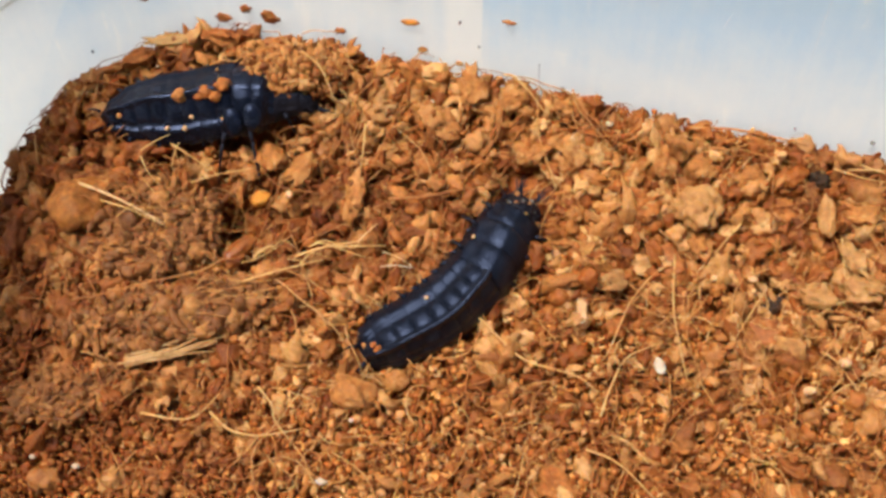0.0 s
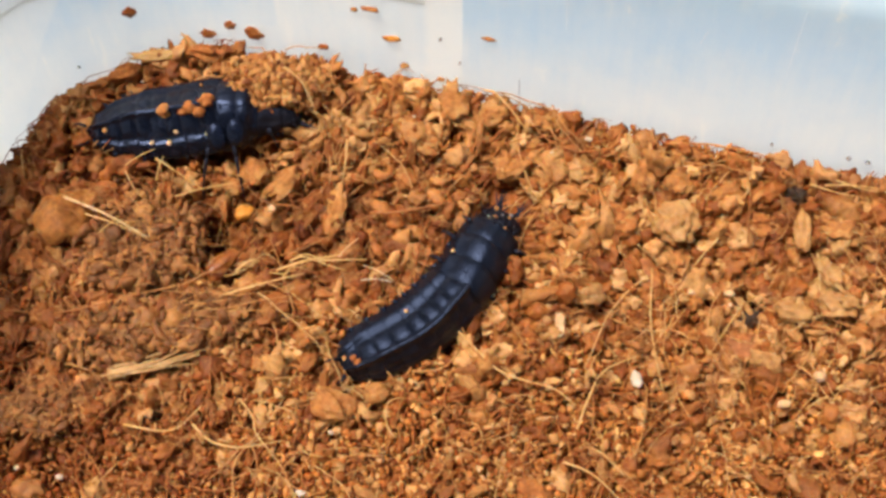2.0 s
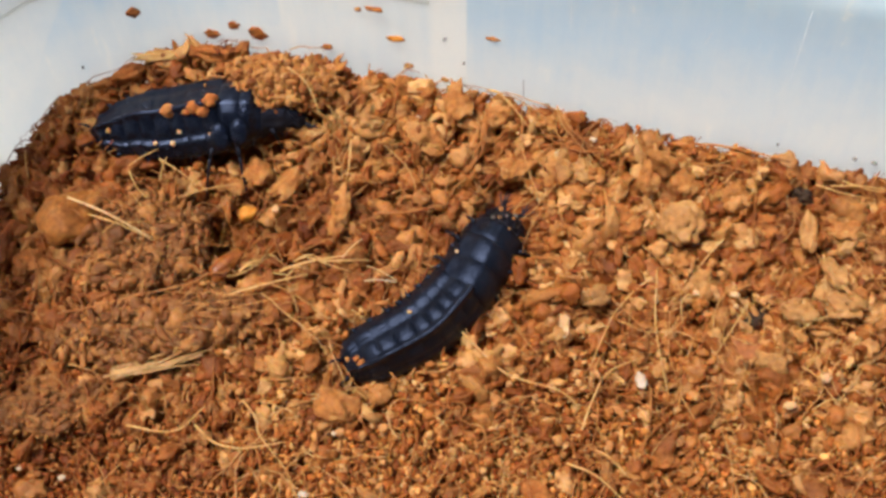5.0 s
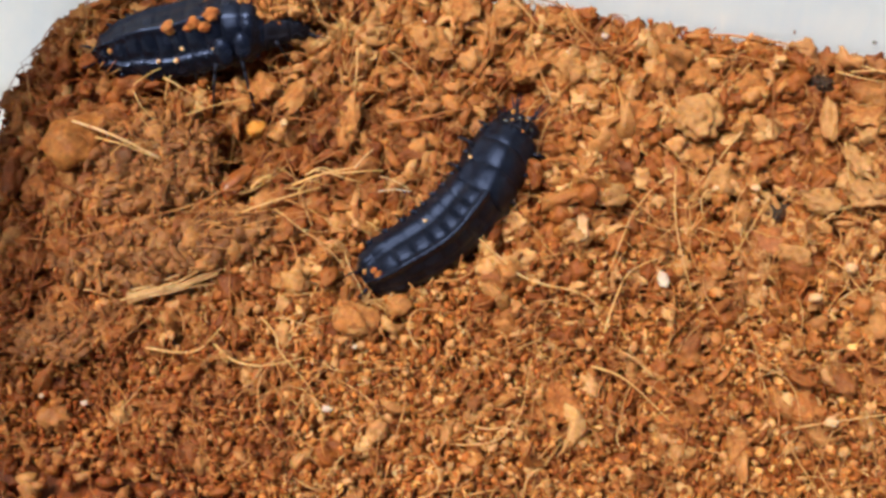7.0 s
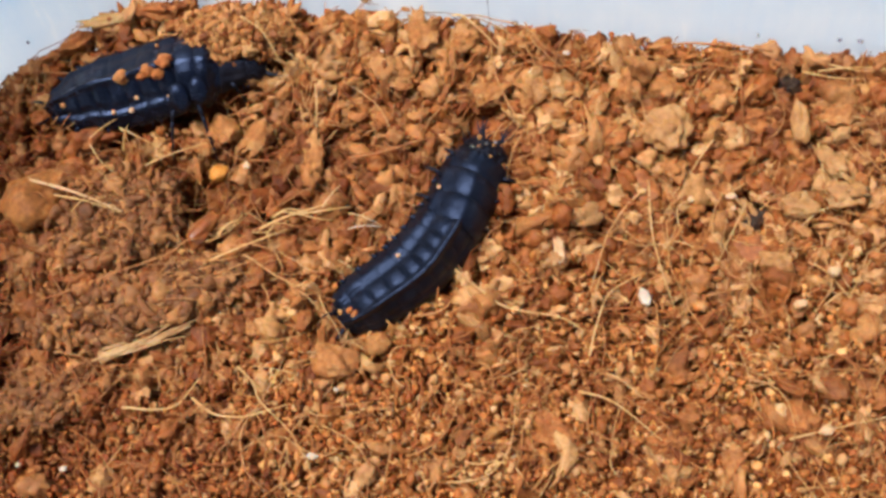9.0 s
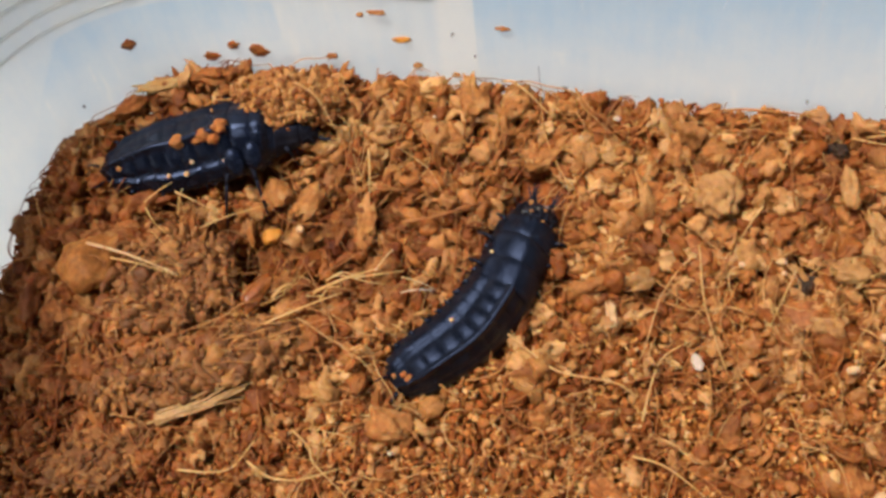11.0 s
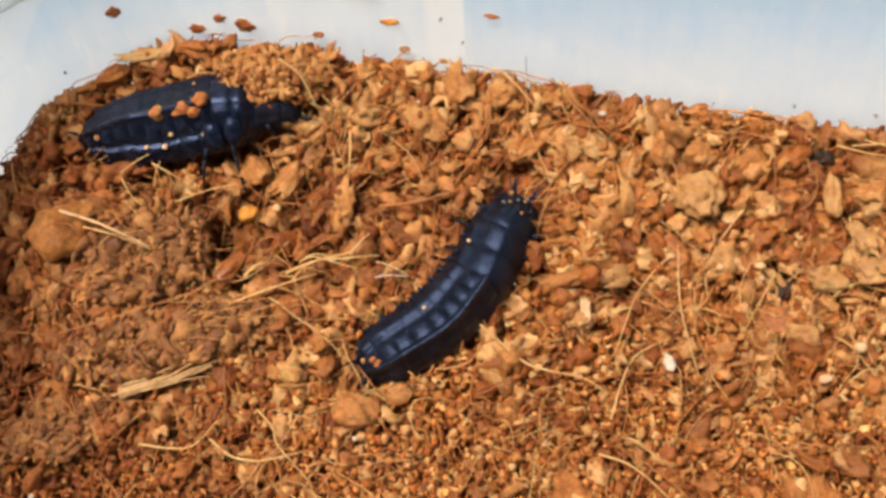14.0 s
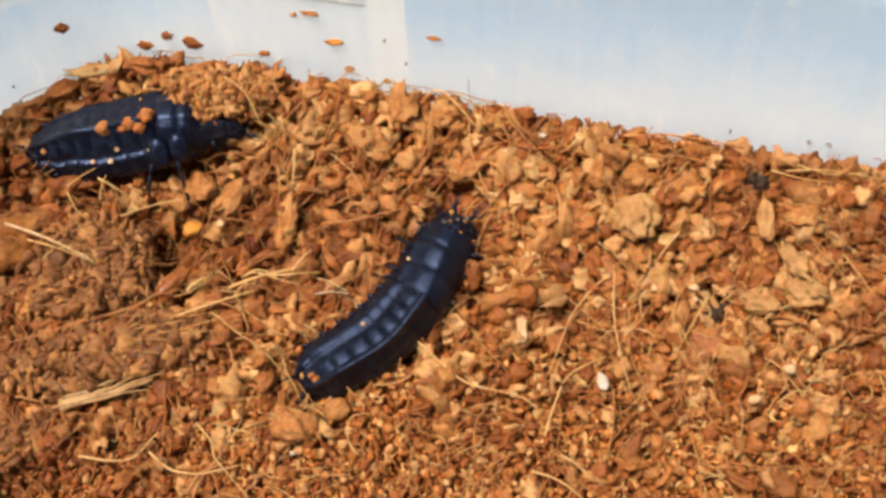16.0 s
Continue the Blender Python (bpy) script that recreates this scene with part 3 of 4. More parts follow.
CRUMBS = ("crumb", "curl", "strip", "curl", "crumb", "flake")
build_grains("coir_grains", 2700, 1.4, 3.3, 3, M_GRAIN, 3, SEEN, 1.5, "coarse loose grains of orange and tan coconut husk", coarse_where)
build_grains("coir_grains", 12000, 0.75, 1.6, 2, M_GRAIN, 5, SEEN, 1.1, "medium loose grains of orange-brown coconut husk", fine_where, CRUMBS)
build_grains("coir_shreds", 900, 1.8, 4.2, 3, M_SHRED, 15, SEEN, 1.6, "ragged shreds of coconut husk lying every way", shaggy_where, ("curl", "crumb", "strip", "flake"))
build_grains("coir_fines", 900, 0.4, 1.0, 1, M_FINE, 9, (12.0, 76.0, 20.9, 22.2), 1.6, "fine coir dust banked along the tub wall")
build_grains("coir_fines", 9000, 0.55, 1.25, 2, M_FINE, 7, SEEN, 1.0, "fine orange coir crumbs strewn over the bed", fine_where, CRUMBS)
build_grains("coir_grains", 2600, 1.2, 3.2, 1, M_GRAIN, 11, (-58.5, 112.0, -100.0, -42.0), 0.6, "loose coir grains towards the front of the tub")


def build_fibres(count, seed, label):
    """Loose curly coir fibres lying on and between the grains, in one mesh."""
    rng = np.random.default_rng(seed)
    verts, faces = [], []
    for _ in range(count):
        x, y = rng.uniform(SEEN[0], SEEN[1]), rng.uniform(SEEN[2], SEEN[3])
        a, bend, length = rng.uniform(0, 2 * math.pi), rng.normal(0, 0.2), 3.5 + 12.0 * rng.random() ** 2
        r, z0, n = rng.uniform(0.07, 0.16), rng.uniform(0.9, 2.7), 8
        pts, rad = [], []
        for i in range(n + 1):
            x, y, _ = kept_inside(x, y, 0.3)
            pts.append((x, y, height(x, y) + z0 + 0.7 * math.sin(math.pi * i / n) * rng.uniform(0.3, 1.2)))
            rad.append(r * (1.0 - 0.6 * i / n))
            a += bend + rng.normal(0, 0.14)
            x, y = x + length / n * math.cos(a), y + length / n * math.sin(a)
        v, f = tube(pts, rad, 4)
        faces += [tuple(k + len(verts) for k in q) for q in f]
        verts += v
    return piece("coir_fibres", mesh_from("coir_fibres", verts, faces, M_FIBRE), None, label, "fibre", "stuff")


build_fibres(1100, 21, "fine curly tan coir fibres tangled in the bed")


# ---- the larvae ----
class Body:
    """The lie of a larva: a line on the bed, with widths and heights along it and a lean to one side at tail and head."""

    def __init__(self, line, lift, wide, high, lean, rim, plate, shift=0.0):
        ctrl = [(x, y, height(x, y) + l) for (x, y), l in zip(line, lift)]
        self.pts = smooth_line(ctrl, 200)
        self.wide, self.high, self.lean, self.rim, self.plate, self.shift = wide, high, lean, rim, plate, shift

    def level(self, table, s):
        for (a, va), (b, vb) in zip(table, table[1:]):
            if s <= b:
                f = min(max((s - a) / (b - a), 0), 1)
                f = f * f * (3 - 2 * f)
                return va + (vb - va) * f
        return table[-1][1]

    def axes(self, s):
        k = min(max(s, 0.0), 1.0) * 199
        i = int(k)
        p = self.pts[i].lerp(self.pts[i + 1], k - i)
        t = (self.pts[min(i + 4, 200)] - self.pts[max(i - 4, 0)]).normalized()
        side = t.cross(Vector((0, 0, 1))).normalized()
        up = side.cross(t)
        a = radians(self.lean[0] + (self.lean[1] - self.lean[0]) * min(max(s, 0.0), 1.0))
        return p, t, side * math.cos(a) + up * math.sin(a), up * math.cos(a) - side * math.sin(a)

    def at(self, s, u, puff=1.0, ridge=1.0, keel=0.45, pad=1.0):
        """A point of the back: s from tail to head, u from edge (-1) to edge (1)."""
        p, t, side, up = self.axes(s)
        w, h = self.level(self.wide, s) * puff, self.level(self.high, s) * puff
        au = abs(u)
        # a roof-shaped back: a keel along the middle, a row of plates on each slope, a raised rim, then the flank
        if u > 0:
            z = h * (1.0 - 0.64 * au ** (1.1 if keel > 0.4 else 1.7) - 0.24 * au**14)
        elif au < 0.72:
            z = h * (1.0 - 0.42 * (au / 0.72) ** (1.25 if keel > 0.4 else 1.9))
        else:
            q = (au - 0.72) / 0.28
            z = h * (0.05 + 0.53 * (1 - q**1.8))
        z += keel * math.exp(-((au / 0.12) ** 2)) - 0.2 * ridge * math.exp(-(((au - 0.15) / 0.04) ** 2))
        plates = 0.62 * pad * math.exp(-(((au - 0.33) / 0.20) ** 4)) - 0.3 * math.exp(-(((au - 0.57) / 0.06) ** 2))
        z += ridge * 0.04 * pad * math.exp(-(((au - 0.66) / 0.1) ** 4)) * self.plate[0 if u < 0 else 1]
        z += ridge * (plates * self.plate[0 if u < 0 else 1] + (self.rim[0] if u < 0 else self.rim[1]) * math.exp(-(((au - 0.74) / 0.08) ** 2)))
        off_centre = self.shift * min(max((0.75 - s) / 0.35, 0.0), 1.0) * (1.0 - u * u)
        return p + side * (0.5 * w * (u + off_centre)) + up * z


def tergite(body, s0, s1, ridge, steps=12, across=44, overhang=0.012):
    """One plated segment: it swells, then dips under the next one; closed below."""
    verts, faces = [], []
    for i in range(steps + 1):
        v = i / steps
        s = s0 + (s1 - s0 + overhang) * v - overhang * 0.5
        puff = 1.0 - (0.025 if ridge > 0.3 else 0.07) * abs(2 * v - 1) ** 4
        edge = 1.0 - 0.04 * v
        us = [math.sin(0.5 * math.pi * (2 * k / across - 1)) for k in range(across + 1)]
        row = [body.at(s, u * edge, puff, ridge * (1.1 - 0.5 * abs(2 * v - 1) ** 3), (0.95 if ridge > 0.3 else 0.12) + (1.0 - puff) * 5.0 * (ridge > 0.3), 1.1 * (1.0 - abs(2 * v - 1) ** 3.4) - 0.25) for u in us]
        p, t, side, up = body.axes(s)
        w, h = body.level(body.wide, s) * puff, body.level(body.high, s)
        row += [p + side * (0.34 * w * q) + up * (0.02 * h) for q in (1, 0.4, -0.4, -1)]
        verts += [tuple(q) for q in row]
    n = across + 5
    for i in range(steps):
        for k in range(n):
            a, b = i * n + k, i * n + (k + 1) % n
            faces.append((a, a + n, b + n, b))
    faces.append(tuple(range(n)))
    faces.append(tuple(steps * n + k for k in range(n))[::-1])
    return verts, faces


def leg(body, s, sign, out, down, reach, foot=None):
    """A jointed leg: thigh, shin and claw along one bent line, to a foot on the bed if one is given."""
    p, t, side, up = body.axes(s)
    w, h = body.level(body.wide, s), body.level(body.high, s)
    a = p + side * (sign * 0.36 * w) + up * (0.3 * h)
    b = a + side * (sign * out * 0.5) + up * 0.9 + t * (reach * 0.3)
    c = a + side * (sign * out) - up * (down * 0.5) + t * (reach * 0.7)
    d = c + side * (sign * 0.5) - Vector((0, 0, down * 0.6)) + t * (reach * 0.4)
    if foot is not None:
        d = Vector((*foot, height(*foot) + 1.4))
        b, c = a.lerp(d, 0.3) + Vector((0, 0, 1.3)), a.lerp(d, 0.65) + Vector((0, 0, 1.0))
    line = smooth_line([a, b, c, d], 12)
    rad = [0.36, 0.36, 0.34, 0.31, 0.27, 0.22, 0.24, 0.22, 0.19, 0.16, 0.12, 0.08, 0.04]
    return [tube(line[i:j], rad[i:j], 7) for i, j in ((0, 6), (5, 11), (10, 13))]


def larva(name, body, label, leg_plan, feelers, ridge, lobes=()):
    base = body.axes(0.5)[0]
    root = new(name)
    tagged(root, label, "larva")

    def add(part_name, vf, material, part_label=""):
        return piece(part_name, mesh_from(part_name, vf[0], vf[1], material), root, part_label)

    cuts = [0.0, 0.075, 0.145, 0.215, 0.285, 0.355, 0.425, 0.495, 0.57, 0.655, 0.75, 0.885]
    for k, (a, b) in enumerate(zip(cuts, cuts[1:])):
        kind = "tail_segment" if k == 0 else "abdomen_segment" if k < 8 else "thorax_segment"
        add(kind, tergite(body, a, b, ridge if k < 8 else 0.2), M_LEG if lobes and k == 10 else M_LOBE if lobes else M_SHELL)
    add("head", tergite(body, 0.885, 1.0, 0.0, 10, 22, 0.004), M_LEG, "smooth narrow black head")
    for s, u, along, across in lobes:
        p, t, side, up = body.axes(s)
        c, slope = body.at(s, u, ridge=0.0), (body.at(s, u + 0.1, ridge=0.0) - body.at(s, u - 0.1, ridge=0.0)).normalized()
        n = slope.cross(t)
        c = c + n * 0.55
        v, f = blob(3, 3, 0.05, 1.0)
        add("thorax_lobe", ([tuple(c + t * (along * q[0]) + slope * (across * q[1]) + n * (0.95 * q[2])) for q in v], f), M_LOBE)
    for s, sign, out, down, reach, *foot in leg_plan:
        thigh, shin, claw = leg(body, s, sign, out, down, reach, *foot)
        limb = add("leg", thigh, M_LEG)
        piece("shin", mesh_from("shin", *shin, M_LEG), limb)
        piece("claw", mesh_from("claw", *claw, M_LEG), limb)
    # jaws, feelers and tail prongs
    for sign in (-1, 1):
        p, t, side, up = body.axes(1.0)
        a = p + side * (0.9 * sign) + up * 0.8
        add("jaw", tube(smooth_line([a, a + t * 0.9 + side * (0.4 * sign), a + t * 1.7 - side * (0.1 * sign)], 6), [0.32, 0.3, 0.27, 0.22, 0.17, 0.1, 0.04], 6), M_LEG)
        for da, db, dc in feelers:
            a2 = p + side * (1.2 * sign) + up * 1.2
            add("feeler", tube(smooth_line([a2, a2 + t * da + side * (db * sign) + up * dc, a2 + t * (1.9 * da) + side * (1.5 * db * sign) + up * (dc * 0.6)], 6), [0.14, 0.14, 0.12, 0.11, 0.1, 0.08, 0.05], 5), M_LEG)
        p, t, side, up = body.axes(0.0)
        a = p + side * (1.0 * sign) + up * 1.2
        add("tail_prong", tube(smooth_line([a, a - t * 0.8 + side * (0.4 * sign) + up * 0.3, a - t * 1.6 + side * (0.5 * sign) + up * 0.5], 6), [0.26, 0.24, 0.2, 0.16, 0.12, 0.08, 0.03], 6), M_LEG)
    # fine bristles round the head
    rng = random.Random(len(leg_plan) + int(base.x))
    for i in range(26, 60) if lobes else range(60):
        s = rng.uniform(0.84, 0.99) if i < 34 else rng.uniform(0.05, 0.9)
        u = rng.uniform(-0.9, 0.9) if i < 34 else rng.choice((-0.97, 0.97))
        q = body.at(s, u)
        p, t, side, up = body.axes(s)
        if i < 34:
            way = t * rng.uniform(0.4, 1.6) + side * rng.uniform(-1.2, 1.2) + up * rng.uniform(0.1, 0.7)
        else:
            way = side * (rng.uniform(0.4, 0.8) * (1 if u > 0 else -1)) - t * rng.uniform(-0.3, 0.5) + up * rng.uniform(-0.1, 0.3)
        add("bristle", tube(smooth_line([q, q + way * 0.7, q + way * 1.3 - up * 0.3], 5), [0.07, 0.07, 0.06, 0.05, 0.04, 0.02], 4), M_LEG)
    # bristly side lobes, one to a segment
    for a, b in list(zip(cuts[1:], cuts[2:]))[: 7 if lobes else None]:
        for sign in (-1, 1):
            m = 0.5 * (a + b) - 0.012
            p, t, side, up = body.axes(m)
            w, h = body.level(body.wide, m), body.level(body.high, m)
            q = p + side * (sign * 0.44 * w) + up * (0.2 * h)
            add("side_lobe", tube([q, q + side * (sign * 0.35) - t * 0.25, q + side * (sign * rng.uniform(0.35, 0.8)) - t * rng.uniform(0.4, 0.9) - up * 0.1], [0.4, 0.28, 0.05], 6), M_SHELL)
    return root


WIDE = [(0.0, 3.6), (0.04, 6.0), (0.12, 7.8), (0.35, 8.6), (0.55, 8.7), (0.75, 8.3), (0.86, 7.6), (0.90, 6.4), (0.96, 5.6), (1.0, 3.8)]
HIGH = [(0.0, 1.6), (0.05, 3.2), (0.16, 4.6), (0.5, 5.6), (0.7, 5.2), (0.86, 4.2), (0.92, 3.4), (0.97, 2.7), (1.0, 1.3)]
BODY_OPEN = Body(OPEN_LIE, (1.2, 1.2, 1.2, 1.3, 1.3, 1.2, 1.0, 0.8), WIDE, HIGH, (-31.0, -15.0), (0.16, 0.0), (1.0, 0.35), 0.24)
LEGS_OPEN = [(0.61, -1, 2.0, 1.4, 0.6), (0.70, -1, 2.4, 1.2, 0.8), (0.80, -1, 1.6, 1.2, 1.2), (0.61, 1, 1.5, 2.0, 0.4), (0.70, 1, 1.6, 1.6, 0.8), (0.82, 1, 2.2, 0.8, 1.4)]
larva("beetle_larva", BODY_OPEN, "glossy blue-black segmented beetle larva lying on orange coir", LEGS_OPEN, [(1.2, 0.4, 0.6), (0.9, 0.8, 0.2), (1.3, 0.1, 0.3)], 0.8)
WIDE_B = [(0.0, 2.4), (0.05, 5.6), (0.14, 8.6), (0.3, 10.6), (0.55, 10.8), (0.66, 10.4), (0.69, 9.6), (0.73, 7.2), (0.80, 5.6), (0.87, 4.4), (0.94, 3.6), (1.0, 2.0)]
HIGH_B = [(0.0, 1.6), (0.06, 3.2), (0.25, 5.0), (0.55, 5.3), (0.69, 5.0), (0.74, 3.6), (0.86, 2.8), (0.94, 2.4), (1.0, 1.2)]
BODY_HID = Body(HIDDEN_LIE, (1.4, 1.4, 1.6, 2.0, 2.0, 1.6, 1.2), WIDE_B, HIGH_B, (-19.0, -19.0), (0.15, 0.45), (0.35, 0.9))
LEGS_HID = [(0.52, 1, 1.6, 4.6, -0.4, (-31.0, 3.6)), (0.62, 1, 2.2, 4.4, 0.4, (-25.2, 4.2)), (0.80, 1, 1.4, 3.0, 1.6), (0.62, -1, 1.2, 1.6, 0.4), (0.72, -1, 1.2, 1.6, 0.8), (0.8, -1, 1.0, 1.4, 1.0)]
larva("beetle_larva", BODY_HID, "blue-black beetle larva with its head under a coir clod", LEGS_HID, [(1.2, 0.4, 0.4)], 0.7, [(0.565, 0.68, 1.3, 2.0), (0.655, 0.62, 1.25, 1.9)])


# ---- single chunks, chips and stones ----
def lump(name, x, y, size, turn, material, label, category="husk chunk", seed=1, rough=0.35, freq=1.4, up=0.5, cuts=4, group="", z=None, point=0.0):
    """A chunk of three sizes (mm), turned about z and tipped, bedded in the coir by (1 - up) of its half height."""
    v, f = blob(seed, cuts, rough, freq)
    half = [0.45 * c for c in size]
    me = mesh_from(name, [(a * half[0], b * half[1] * (1 - point * a), c * half[2] * (1 - point * a)) for a, b, c in v], f, material)
    zz = height(x, y) + 0.5 + half[2] * up if z is None else z
    y -= 0.5 * (half[2] * up + 0.5) if z is None else 0.0
    return piece(name, me, None, label, category, "", group, pose(x * MM, y * MM, zz * MM, 0, 0, turn))


def clod(x, y, size, turn, material, crumb_material, label, seed, up, count, coarse=1.0):
    """A crumbly clod: a lumpy core, crusted all over with small crumbs and bits of fibre."""
    core = lump("coir_clod", x, y, size, turn, material, label, "coir clod", seed=seed, rough=0.25, freq=2.0, up=up, cuts=4)
    rng = np.random.default_rng(seed)
    half = np.array(size) * 0.5
    cv, _ = blob(seed, 4, 0.25, 2.0)
    cv = np.array(cv) * half * 0.95
    cv = cv[cv[:, 2] > -0.35 * half[2]]
    kinds = [husk_kind(seed * 31 + k, 2, ("curl", "crumb", "curl", "strip")[k % 4]) for k in range(12)]
    rot = rotations(rng, count)
    verts, faces, base = [], [], 0
    for i in range(count):
        v, f = kinds[rng.integers(12)]
        r = coarse * (0.22 + 0.72 * rng.random() ** 2.2)
        verts.append((v * r) @ rot[i].T + cv[rng.integers(len(cv))] * rng.uniform(0.9, 1.04))
        faces.append(f + base)
        base += len(v)
    me = mesh_from("crumb_crust", np.concatenate(verts).tolist(), np.concatenate(faces).tolist(), crumb_material)
    piece("crumb_crust", me, core, "crust of small brown crumbs", "", "stuff")


def crumbly(name, x, y, size, turn, material, label, seed=1, up=0.7, group="", category="husk chunk"):
    """A husk chunk of several ragged layers grown together."""
    rng = np.random.default_rng(seed)
    half = 0.45 * np.array(size)
    zz = height(x, y) + 0.5 + half[2] * up
    core = None
    for k in range(6):
        v, f = husk_kind(seed * 13 + k, 3, ("crumb", "flake", "flake", "strip")[k % 4])
        a, spot = rng.uniform(0, 6.28), rng.uniform(-0.5, 0.5, 3) * half if k else np.zeros(3)
        c, s = math.cos(a), math.sin(a)
        v = v @ np.array([[c, s, 0], [-s, c, 0], [0, 0, 1]])
        v[:, 2] += 0.35 * v[:, 0] * rng.normal() + 0.35 * v[:, 1] * rng.normal()
        v = v * half * (0.95 if k == 0 else 0.64) + spot
        if core is None:
            core = piece(name, mesh_from(name, v.tolist(), f.tolist(), material), None, label, category, "", group, pose(x * MM, (y - 0.5 * (half[2] * up + 0.5)) * MM, zz * MM, 0, 0, turn))
        else:
            piece("husk_layer", mesh_from("husk_layer", v.tolist(), f.tolist(), material), core)
    return core


def shard(name, x, y, size, turn, material, label, category="husk chip", seed=1, tip=(0, 0), up=0.8):
    """A flat broken chip with bevelled, uneven edges."""
    rng = random.Random(seed)
    bm = bmesh.new()
    bmesh.ops.create_cube(bm, size=1.0)
    bmesh.ops.subdivide_edges(bm, edges=bm.edges[:], cuts=3, use_grid_fill=True)
    off = Vector((seed * 3.7, seed, 0))
    for q in bm.verts:
        n = noise.noise_vector(q.co * 2.3 + off)
        q.co += Vector((n.x * 0.22, n.y * 0.25, n.z * 0.35))
        q.co.z += 0.5 * rng.uniform(-0.1, 0.1)
        q.co.y *= 1.0 - 0.35 * abs(q.co.x) * (1 if rng.random() > 0.2 else 0.6)
    bmesh.ops.bevel(bm, geom=[e for e in bm.edges if e.calc_face_angle(0) > 0.6], offset=0.05, segments=1, affect="EDGES")
    bmesh.ops.scale(bm, vec=[c * MM for c in size], verts=bm.verts)
    me = bpy.data.meshes.new(name)
    bm.to_mesh(me)
    bm.free()
    me.materials.append(material)
    me.polygons.foreach_set("use_smooth", [True] * len(me.polygons))
    zz = height(x, y) + 0.7 + 0.5 * size[2] * up
    y -= 0.5 * (zz - height(x, y))
    return piece(name, me, None, label, category, "", "", pose(x * MM, y * MM, zz * MM, tip[0], tip[1], turn))


lump("husk_nodule", -46.0, -2.6, (10.6, 7.6, 6.0), 64, M_NUT, "smooth pointed orange-brown husk nodule in the coir", seed=4, rough=0.2, freq=1.5, up=0.6, cuts=4, point=0.5)
clod(-36.6, -4.6, (15.5, 15.0, 7.2), 10, M_CLOD, M_CLODCRUMB, "crumbly brown coir clod crossed by fibres", 9, 0.2, 1300, 1.4)
clod(-30.2, -14.6, (28.0, 7.5, 3.8), 20, M_CLOD, M_CLODCRUMB, "long matted brown ridge of coir", 13, 0.45, 1000, 1.7)
clod(-40.6, -26.5, (14.0, 9.0, 3.0), 30, M_CLOD, M_CLODCRUMB, "low brown clod of fine coir", 15, 0.3, 450, 1.2)
clod(-23.6, 18.4, (15.0, 7.0, 5.0), 8, M_TAN, M_TANCRUMB, "loose tan coir clod heaped over a larva's head", 17, 0.8, 1300, 1.0)
crumbly("husk_flake", -40.4, 20.4, (9.0, 2.2, 1.3), 24, M_STRAW, "long pale curled husk flake by the wall", seed=3, up=1.4, category="husk flake")
lump("husk_chunk", -34.6, 21.2, (6.0, 2.6, 2.6), 5, M_ORANGE, "rounded orange husk chunk against the wall", seed=19, up=0.8)
lump("husk_chunk", -45.5, 17.6, (5.0, 2.6, 2.4), 35, M_ORANGE, "rounded orange husk chunk against the wall", seed=23, up=0.8)
lump("husk_chip", -24.6, -3.9, (6.0, 2.6, 2.6), 66, M_REDGLOSS, "glossy dark red husk chip on edge", seed=5, rough=0.2, up=3.0, point=0.3)
lump("husk_chip", -24.6, 3.4, (2.8, 2.1, 1.5), 45, M_YELLOW, "small bright yellow-orange chip", seed=8, rough=0.2, freq=1.2, up=2.6, point=0.3)
lump("husk_block", -6.4, -19.6, (6.0, 4.0, 3.0), -8, M_TAN, "blocky light orange husk piece below the larva", seed=18, rough=0.3, freq=1.3, up=1.2)
lump("puffed_husk", 29.9, 11.4, (5.6, 6.4, 3.6), 0, M_PALETAN, "pale puffed husk lump with a crinkled surface", seed=11, rough=0.3, freq=2.6, up=1.7, cuts=4)
lump("puffed_husk", 31.0, 7.3, (2.8, 4.6, 2.4), 20, M_TAN, "pale tail of crinkled husk", seed=12, rough=0.4, freq=2.0, up=1.6)
crumbly("husk_chunk", 23.3, 10.5, (6.6, 5.6, 3.4), 10, M_ORANGE, "craggy orange husk chunk", seed=21, up=0.5)
shard("husk_chunk", 27.6, 4.2, (3.4, 4.0, 1.8), 60, M_RED, "flat-sided reddish husk chunk", seed=22, up=0.8)
shard("cream_chip", 18.5, -4.2, (1.2, 2.9, 0.5), 15, M_CREAM, "small cream-white wood chip", "wood chip", seed=24, tip=(15, 10), up=6.5)
lump("wood_stick", 45.2, 13.6, (2.4, 6.6, 2.0), 8, M_PALETAN, "short tan wood stick standing out of the coir", "wood stick", seed=25, rough=0.25, up=2.6)
crumbly("dark_crumb", 44.0, 18.2, (3.0, 2.6, 1.6), 0, M_BARK, "dark grey-brown crumb of bark", seed=26, category="bark crumb")
crumbly("dark_crumb", 40.8, 2.2, (3.6, 2.0, 1.2), 40, M_BARK, "dark crumb of bark in a pit of the coir", seed=27, up=1.0, category="bark crumb")
crumbly("dark_crumb", 38.0, 7.4, (3.4, 3.0, 1.2), 10, M_BARK, "dark crumb of bark in a pit of the coir", seed=29, up=0.2, category="bark crumb")
lump("white_grain", 28.7, -8.9, (1.5, 2.4, 1.2), 25, M_WHITE, "oval white perlite grain", "mineral grain", seed=28, rough=0.15, up=4.2)
